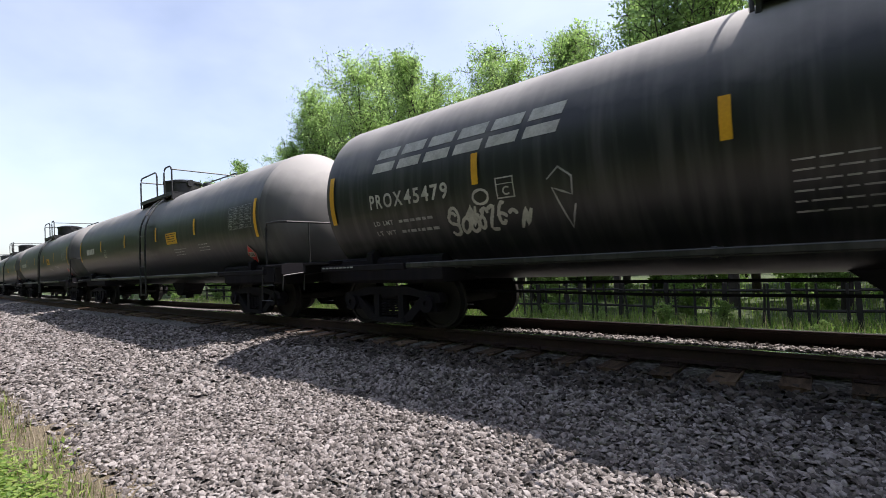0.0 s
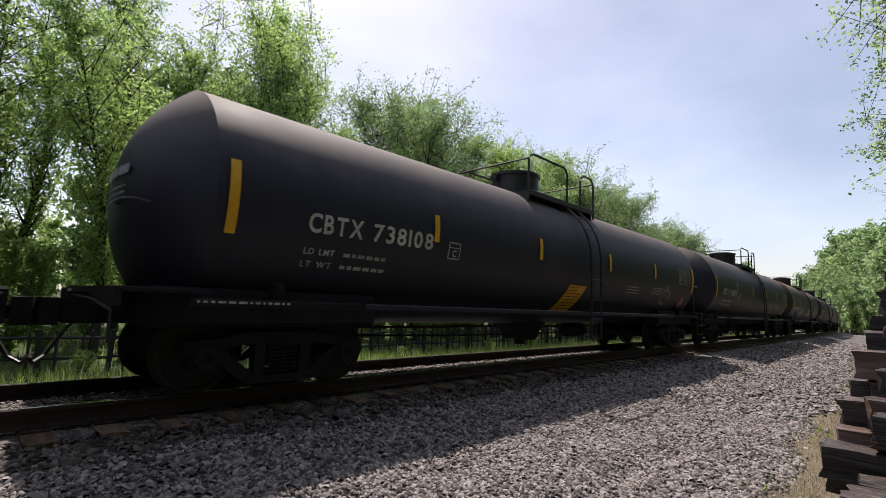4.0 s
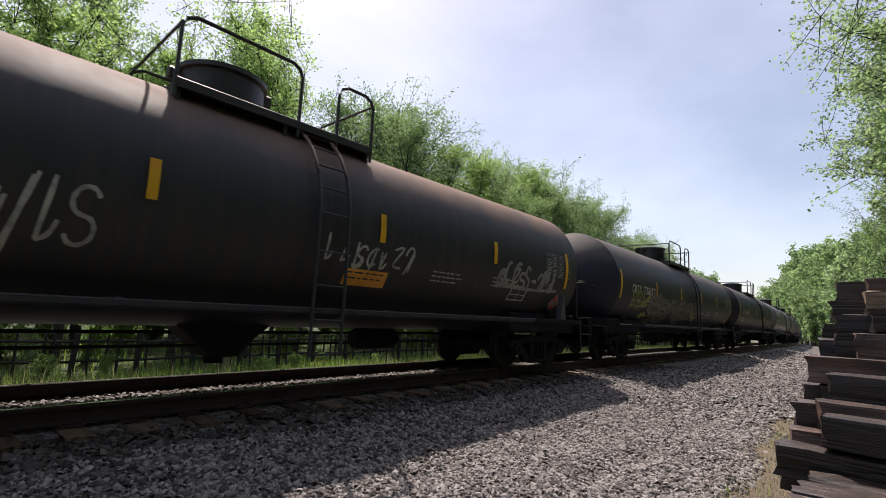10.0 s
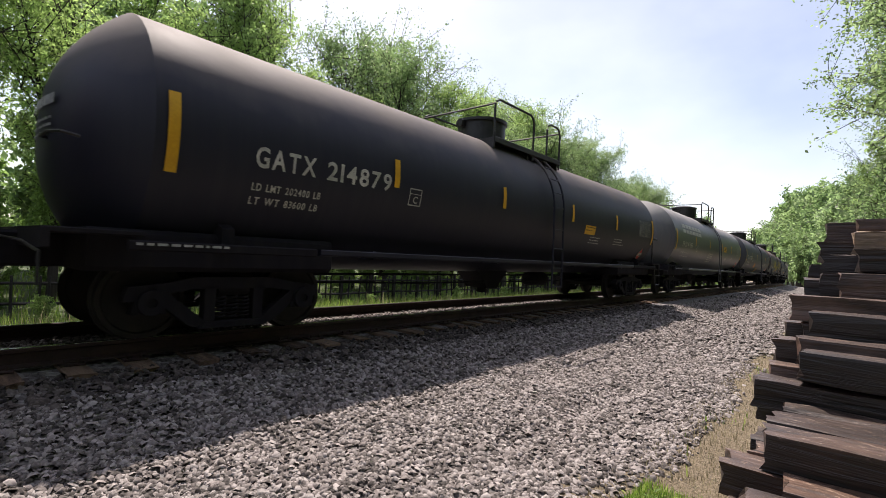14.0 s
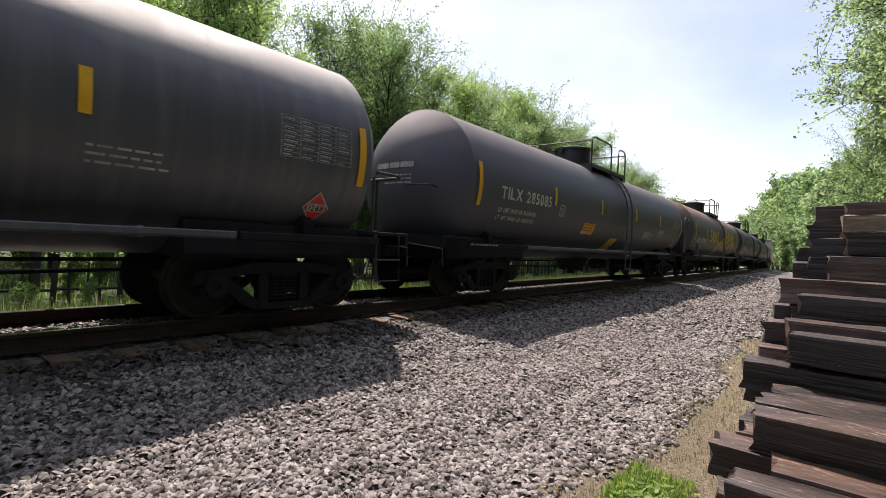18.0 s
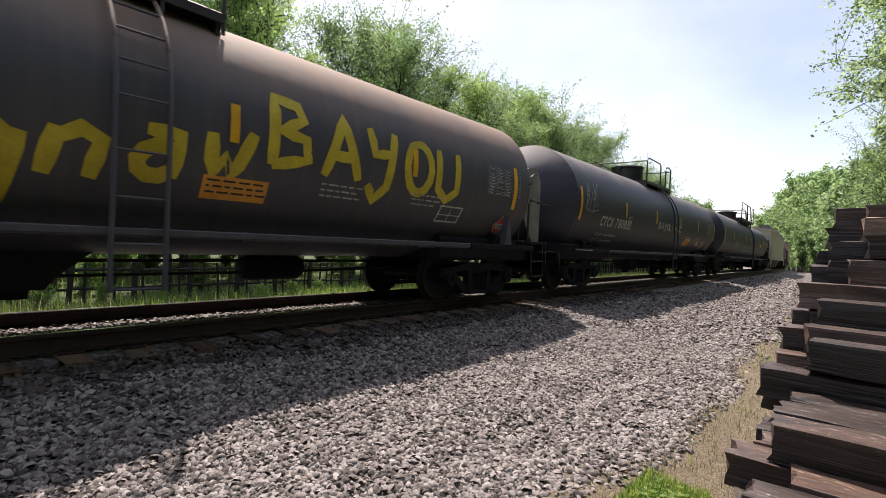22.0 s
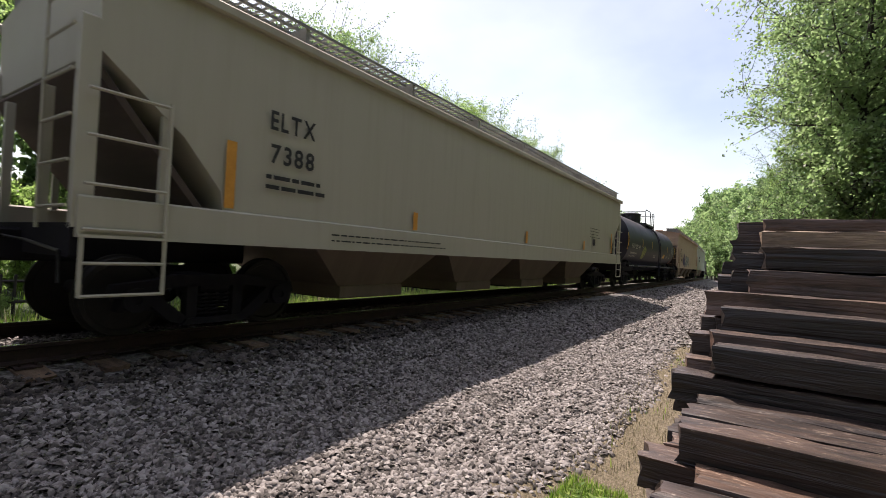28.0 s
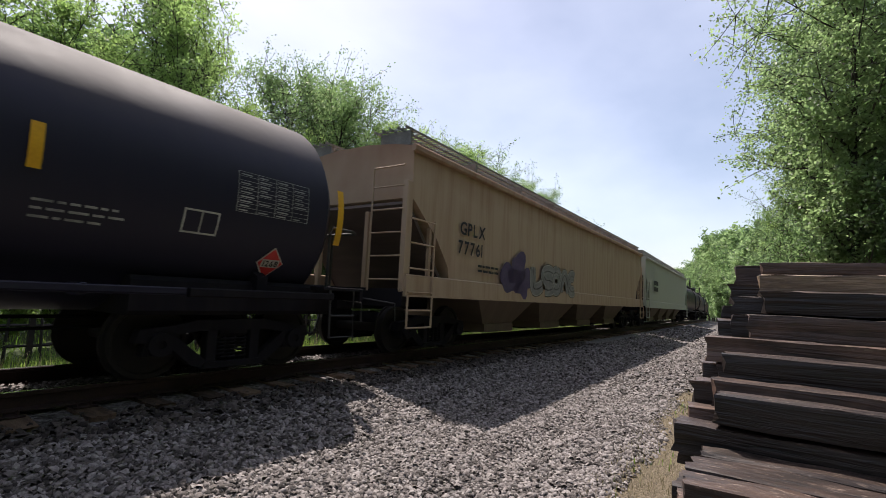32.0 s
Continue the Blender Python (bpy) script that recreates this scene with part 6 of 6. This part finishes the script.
def gussets(car, plates=False):
    """Triangular gussets over the sill, and on one car the rounded steel plates that brace its heads."""
    for s in (-1, 1):
        part("gusset", lambda: Geo().prism([(s * 6.5, 1.03), (s * 6.72, 1.03), (s * 6.63, 1.55), (s * 6.59, 1.55)], -1.5, -1.38), HAZED_UMBER, car, "weathered steel gusset over the sill", key=("gusset", s))
        if plates:
            out = [(8.2, 1.12), (7.92, 1.12), (7.62, 1.55), (7.5, 1.9), (7.48, 2.25), (7.54, 2.5), (7.68, 2.64), (7.9, 2.68), (8.08, 2.6), (8.2, 2.4)]
            part("brace_plate", lambda: Geo().prism([(s * a, b) for a, b in out], -1.2, -1.17), GALV if s > 0 else HAZED_UMBER, car, "rounded steel plate bracing the tank head", key=("plate", s))
            part("plate_handle", lambda: Geo().tube([(s * 7.72, -1.2, 2.3), (s * 7.7, -1.3, 2.32), (s * 7.62, -1.3, 2.45), (s * 7.8, -1.3, 2.55), (s * 7.95, -1.28, 2.5)], 0.016, 6), GALV, car, "bent grab iron", key=("handle", s))


TRAIN = []


def add(car, centre):
    TRAIN.append((car, centre))
    return car


PITCH = 17.05
FIRST = 0.57
for i in range(1, 10):
    plain = tank_car("tank_car", GREY, "dark grey weathered tank car with yellow strips in a long train")
    yellow_sign(plain, 2.2, 1.85, 0.75, 0.3)
    stencils(plain, 0, seed=i)
    bars(plain, -6.3, 1.95, 1.4, 1, 0.2, 0.2, i)
    add(plain, FIRST - PITCH * i)

c = add(tank_car("tank_car", GREY, "dark grey tank car with faded lettering and white graffiti"), FIRST)
logo(c)
number(c, "PROX", "45479", -6.29, 1.88, 0.2, apart=3.75)
scribble(c, -4.79, 1.4, 1.25, 0.34, 0.045, WHITE, 4, runs=8)
stroke(c, [arc(0, 0, 0.12, 0.09, 0, 360, 14)], -4.2, 1.82, 1.0, 0.035, WHITE)
stroke(c, [[(0, 0.3), (0.15, 0.42), (0.3, 0.3), (0.28, 0.1), (0.05, 0.2), (0.2, -0.25), (0.3, 0)]], -3.25, 1.6, 1.0, 0.025, SPRAY)
bars(c, -1.0, 1.72, 1.0, 6, 0.085, 0.016, 14, SPRAY)
yellow_sign(c, 1.68, 2.02, 0.74, 0.26)
scribble(c, 5.2, 1.25, 0.8, 0.25, 0.02, SPRAY, 9, runs=4)
stencils(c, 0, seed=12, hazard="3295")

c = add(tank_car("tank_car", BLACK, "black tank car with white lettering and graffiti tags"), FIRST + 16.91)
number(c, "CBTX", "738074", -6.33, 1.86, 0.22, "LD LMT 195200 LB 88500 KG", "LT WT 90800 LB 41200 KG")
scribble(c, -4.3, 1.3, 0.85, 0.42, 0.03, SPRAY, 21, runs=4)
scribble(c, -2.9, 1.42, 1.7, 0.42, 0.032, SILVER, 22, runs=6)
scribble(c, -0.55, 1.75, 1.1, 0.85, 0.035, SPRAY, 23, runs=5)
scribble(c, 0.25, 1.8, 0.35, 0.22, 0.02, SPRAY, 24, runs=3)
scribble(c, 2.2, 1.48, 1.5, 0.42, 0.045, SPRAY, 25, runs=9)
scribble(c, 4.76, 1.52, 1.3, 0.4, 0.03, SPRAY, 27, runs=7)
yellow_sign(c, -0.25, 1.0, 0.72, 0.58, 0.16)
stencils(c, 0, seed=30)

c = add(tank_car("tank_car", BLACK, "black tank car with a yellow panel and a chalked animal head"), FIRST + 34.05)
number(c, "CBTX", "738108", -6.33, 1.86, 0.22)
yellow_sign(c, -0.25, 1.0, 0.72, 0.58, 0.16)
stroke(c, [arc(0.5, 0.35, 0.5, 0.32, 20, 330, 16), [(0.15, 0.6), (0.3, 0.85), (0.45, 0.7), (0.6, 0.88), (0.72, 0.6)], [(0.05, 0.2), (0.15, 0.05), (0.2, 0.18), (0.3, 0.02), (0.4, 0.15), (0.52, 0.03)], [(0.9, 0.25), (1.05, 0.35), (0.95, 0.5)], [(0.4, 0.45), (0.7, 0.4)]], 4.92, 1.3, 0.62, 0.02, SPRAY, label="chalk drawing of an animal head")
stencils(c, 0, seed=40)

c = add(tank_car("tank_car", BLACK, "plain black tank car with white lettering"), FIRST + 51.17)
number(c, "CBTX", "738102", -6.33, 1.86, 0.22, "LD LMT 195000 LB 88400 KG", "LT WT 91000 LB 41300 KG")
lettering(c, "VENT TANK WHEN UNLOADING", 1.16, 1.56, 0.06, wide=1.0)
stencils(c, 0, seed=50)

c = add(tank_car("tank_car", BROWN, "rust-streaked dark tank car with white graffiti", strip=6.86), FIRST + 68.11)
gussets(c)
number(c, "BAPX", "222871", -6.28, 1.68, 0.2, apart=5.1, size=0.92)
scribble(c, -3.8, 1.42, 1.95, 0.55, 0.04, SPRAY, 61, runs=9)
scribble(c, 0.55, 1.62, 1.6, 0.35, 0.035, SPRAY, 62, runs=7)
yellow_sign(c, 0.95, 1.36, 0.75, 0.22, 0, ORANGE)
scribble(c, 4.3, 1.62, 2.1, 0.42, 0.06, SILVER, 63, runs=9)
for fx, fz, gx, gz in ((4.86, 1.36, 5.42, 1.385), (4.86, 1.6, 5.42, 1.625), (4.86, 1.36, 4.885, 1.62), (5.395, 1.36, 5.42, 1.62), (5.13, 1.36, 5.145, 1.62), (4.86, 1.47, 5.42, 1.485)):
    patch(c, "stencil_frame", fx, fz, gx, gz, WHITE, slant=0.04)
stencils(c, 0, seed=60)

c = add(tank_car("tank_car", BLACK, "black tank car with a large silver and lime graffiti piece"), FIRST + 85.36)
number(c, "CBTX", "738157", -6.38, 1.93, 0.22)
for gx, gz, gs in ((-5.2, 1.62, 1), (-4.95, 1.78, 2), (-4.9, 1.3, 3), (0.55, 1.5, 4), (0.85, 1.35, 5)):
    blob(c, gx, gz, 0.26, 0.09, GREENISH, gs, 0.35, label="lime spray behind the letters")
bubbles(c, -4.8, 0.35, 1.12, 1.86, 5, FADED, SPRAY, 6)
scribble(c, -6.3, 1.5, 1.0, 0.55, 0.035, GREENISH, 8, runs=6)
lettering(c, "VENT TANK WHEN UNLOADING", 1.16, 1.56, 0.06, wide=1.0)
stencils(c, 0, seed=70)

c = add(tank_car("tank_car", BLACK, "dark weathered tank car with white lettering"), FIRST + 102.42)
number(c, "GATX", "214879", -6.37, 1.92, 0.22, "LD LMT 202400 LB", "LT WT 83600 LB")
yellow_sign(c, 2.2, 1.75, 0.6, 0.22)
stencils(c, 0, seed=80)

c = add(tank_car("tank_car", HAZED_ASH, "haze-lightened grey tank car with faded lettering and yellow sign"), FIRST + 119.78)
logo(c)
number(c, "PROX", "47183", -6.29, 1.88, 0.2, apart=3.75)
bars(c, -1.4, 1.75, 0.9, 5, 0.09, 0.035, 91)
yellow_sign(c, 2.0, 1.98, 0.7, 0.28)
stencils(c, 0, seed=90)

c = add(tank_car("tank_car", HAZED_SLATE, "haze-lightened tank car with white lettering and yellow panels"), FIRST + 136.94)
number(c, "TILX", "285085", -6.5, 1.92, 0.225, "LD LMT 191100 LB 86650 KG", "LT WT 94900 LB 43050 KG")
yellow_sign(c, -2.4, 1.42, 0.75, 0.28, 0, ORANGE)
yellow_sign(c, -0.25, 1.0, 0.6, 0.38, 0.2)
lettering(c, "AAR ST-470", 4.18, 1.74, 0.1, wide=0.72)
lettering(c, "DO NOT EXCEED 300 F", 2.6, 1.48, 0.05)
lettering(c, "COMPRESSED TO 4", 2.6, 1.55, 0.05)
lettering(c, "4 FIBERGLASS INSULATION", 2.6, 1.62, 0.05)
stencils(c, 0, seed=100)

c = add(tank_car("tank_car", HAZED_UMBER, "rust-topped dark tank car with big yellow graffiti words", strip=6.86), FIRST + 153.96)
gussets(c, True)
number(c, "BAPX", "222865", -6.19, 1.67, 0.19, "LD LMT 209600 LB 95090 KG", "LT WT 76400 LB 34650 KG", 5.1, 1.02)
sprayed(c, "SABAT", -3.15, 1.78, 0.55, 0.13, YELLOW_SPRAY, rise=-0.02)
sprayed(c, "gnaw", -0.72, 1.38, 0.66, 0.15, YELLOW_SPRAY, slope=0.2, rise=0.13)
sprayed(c, "BAYOU", 1.9, 1.82, 0.76, 0.14, YELLOW_SPRAY, rise=-0.04)
yellow_sign(c, 1.19, 1.38, 0.72, 0.24, 0, ORANGE)
for fx, fz, gx, gz in ((4.86, 1.36, 5.42, 1.385), (4.86, 1.6, 5.42, 1.625), (4.86, 1.36, 4.885, 1.62), (5.395, 1.36, 5.42, 1.62), (5.13, 1.36, 5.145, 1.62), (4.86, 1.47, 5.42, 1.485)):
    patch(c, "stencil_frame", fx, fz, gx, gz, WHITE, slant=0.04)
stencils(c, 0, seed=110)

c = add(tank_car("tank_car", SOOT, "dark tank car with chalky graffiti tags and a pale dusty top"), FIRST + 170.91)
number(c, "CTCX", "780032", -5.9, 1.66, 0.24)
scribble(c, -6.95, 2.0, 0.7, 0.65, 0.03, SILVER, 121, runs=5)
sprayed(c, "BAYOLINGC", -1.12, 1.84, 0.345, 0.045, WHITE, rise=-0.006, tall=0.6)
scribble(c, 2.5, 1.35, 0.5, 0.35, 0.025, SPRAY, 122, runs=5)
yellow_sign(c, 2.59, 1.38, 0.78, 0.26, 0.1, ORANGE)
scribble(c, 5.3, 1.3, 0.6, 0.35, 0.03, SPRAY, 123, runs=5)
patch(c, "paint_patch", 4.6, 1.4, 4.95, 1.55, ORANGE)
stencils(c, 0, seed=120)

c = add(tank_car("tank_car", SOOT, "long black pressure tank car with teal graffiti", 2.5), FIRST + 190.5)
scribble(c, -3.2, 1.45, 4.2, 0.4, 0.025, TEAL, 131, runs=14)
scribble(c, -6.0, 1.5, 1.2, 0.4, 0.04, SILVER, 132, runs=5)
scribble(c, 2.4, 1.45, 2.9, 0.36, 0.022, TEAL, 134, runs=12)
yellow_sign(c, 5.0, 1.86, 0.76, 0.22)
bars(c, 6.6, 2.25, 1.3, 2, 0.16, 0.08, 133, SPRAY)
bars(c, 6.7, 1.62, 0.9, 3, 0.07, 0.025, 135)
stencils(c, 0, seed=130, end=9.65, hazard="1075")

h = add(hopper_car("hopper_car", BEIGE, "beige covered hopper car with a roof walk and brown stained ends"), FIRST + 211.5)
lettering(h, "ELTX", -7.52, 2.44, 0.22, INK, on_hopper, wide=0.68)
lettering(h, "7388", -7.5, 2.04, 0.22, INK, on_hopper, wide=0.66)
bars(h, -7.55, 1.84, 1.0, 2, 0.12, 0.05, 141, INK, on_hopper)
for x, z in ((-8.0, 1.43), (-4.6, 1.43), (0.0, 1.43), (4.6, 1.43), (7.98, 1.43)):
    patch(h, "reflective_strip", x - 0.06, z, x + 0.06, z + (0.75 if abs(x) > 7 else 0.3), ORANGE, on_hopper, "faded orange reflective strip")
bars(h, -6.5, 1.22, 3.0, 2, 0.08, 0.02, 142, INK, lambda u, w, lift: on_hopper(u, w, lift + 0.03))
patch(h, "stencil_frame", 5.6, 1.62, 5.85, 1.85, INK, on_hopper)
bars(h, 5.2, 2.2, 1.2, 4, 0.1, 0.02, 144, INK, on_hopper)

c = add(tank_car("tank_car", NAVY, "blue-black tank car with white lettering and a lime face", strip=7.6), FIRST + 230.48)
number(c, "FURX", "125744", -6.67, 1.83, 0.21, "LD LMT 188700 LBS 85600 KG", "LT WT 74300 LBS 33700 KG")
ob, rim = blob(c, -3.47, 1.7, 0.5, 0.34, GREENISH, 5, 0.06, label="lime sprayed face")
stroke(c, [rim, arc(-3.75, 1.82, 0.1, 0.08, 0, 360, 14), arc(-3.2, 1.76, 0.1, 0.08, 0, 360, 14), arc(-3.47, 1.78, 0.11, 0.05, 0, 360, 12), [(-3.47, 1.73), (-3.47, 1.6)], arc(-3.47, 1.5, 0.28, 0.1, 0, 180, 12), [(-3.95, 1.88), (-3.8, 2.0), (-3.6, 1.98)], [(-3.1, 2.0), (-2.98, 1.92)]], 0, 0, 1.0, 0.022, INK, lift=0.012, label="black lines of a sprayed face")
bars(c, -0.4, 1.62, 0.7, 2, 0.08, 0.035, 151)
yellow_sign(c, 2.84, 1.58, 0.72, 0.22)
for fx, fz, gx, gz in ((5.44, 1.62, 5.84, 1.64), (5.44, 1.86, 5.84, 1.88), (5.44, 1.62, 5.46, 1.88), (5.82, 1.62, 5.84, 1.88), (5.63, 1.62, 5.645, 1.88)):
    patch(c, "stencil_frame", fx, fz, gx, gz, WHITE)
stencils(c, 0, seed=150)

h = add(hopper_car("hopper_car", TAN, "tan covered hopper car streaked with rust and graffiti"), FIRST + 248.87)
lettering(h, "GPLX", -7.75, 2.3, 0.25, INK, on_hopper)
lettering(h, "77761", -7.8, 1.92, 0.25, INK, on_hopper)
for gx, gz, gs in ((-5.5, 1.55, 1), (-5.1, 1.8, 2), (-4.75, 1.5, 3)):
    blob(h, gx, gz, 0.5, 0.36, PURPLE, gs, 0.2, on_hopper, 0.03, "dark purple bloated graffiti")
bubbles(h, -4.3, -0.9, 1.25, 2.0, 5, SILVER, WHITE, 17, lambda u, w, lift: on_hopper(u, w, lift + 0.025))
bars(h, -7.0, 1.7, 0.9, 2, 0.1, 0.05, 161, INK, on_hopper)

h = add(hopper_car("hopper_car", PALE, "pale green covered hopper car"), FIRST + 268.5)
bars(h, -6.9, 2.3, 0.9, 2, 0.35, 0.24, 171, INK, on_hopper)
for k in range(1, 5):
    plain = tank_car("tank_car", BLACK, "black tank car at the far end of the train")
    stencils(plain, 0, seed=180 + k)
    add(plain, FIRST + 268.5 + 18.5 + PITCH * (k - 1))


def travelled(t):
    """Metres that the train has rolled since the start."""
    return 6.257 * t + 0.03385 * t * t - 0.0000325 * t ** 3


def motions():
    for car, centre in TRAIN:
        rows = []
        for i in range(0, 65):
            t = i * 0.5
            x, y, z, h = line(centre - travelled(t))
            slope = (line(centre - travelled(t) + 6)[2] - line(centre - travelled(t) - 6)[2]) / 12
            rows.append((t, pose(x, y, z, 0, -math.degrees(math.atan(slope)), math.degrees(h))))
        walk(car, rows)
    centres = dict((car.name, c) for car, c in TRAIN)
    for w, dx, car in WHEELSETS:
        c = centres[car.name]
        turns = [t / 15 for t in range(0, 481) if abs(c - travelled(t / 15)) < 32]
        if not turns:
            continue
        rows = [(t, pose(dx, 0, WHEEL_R, 0, -math.degrees(travelled(t) / WHEEL_R) % 360, 0)) for t in turns]
        if rows[0][0] > 0:
            rows.insert(0, (0.0, rows[0][1]))
        if rows[-1][0] < 32:
            rows.append((32.0, rows[-1][1]))
        walk(w, rows)


motions()
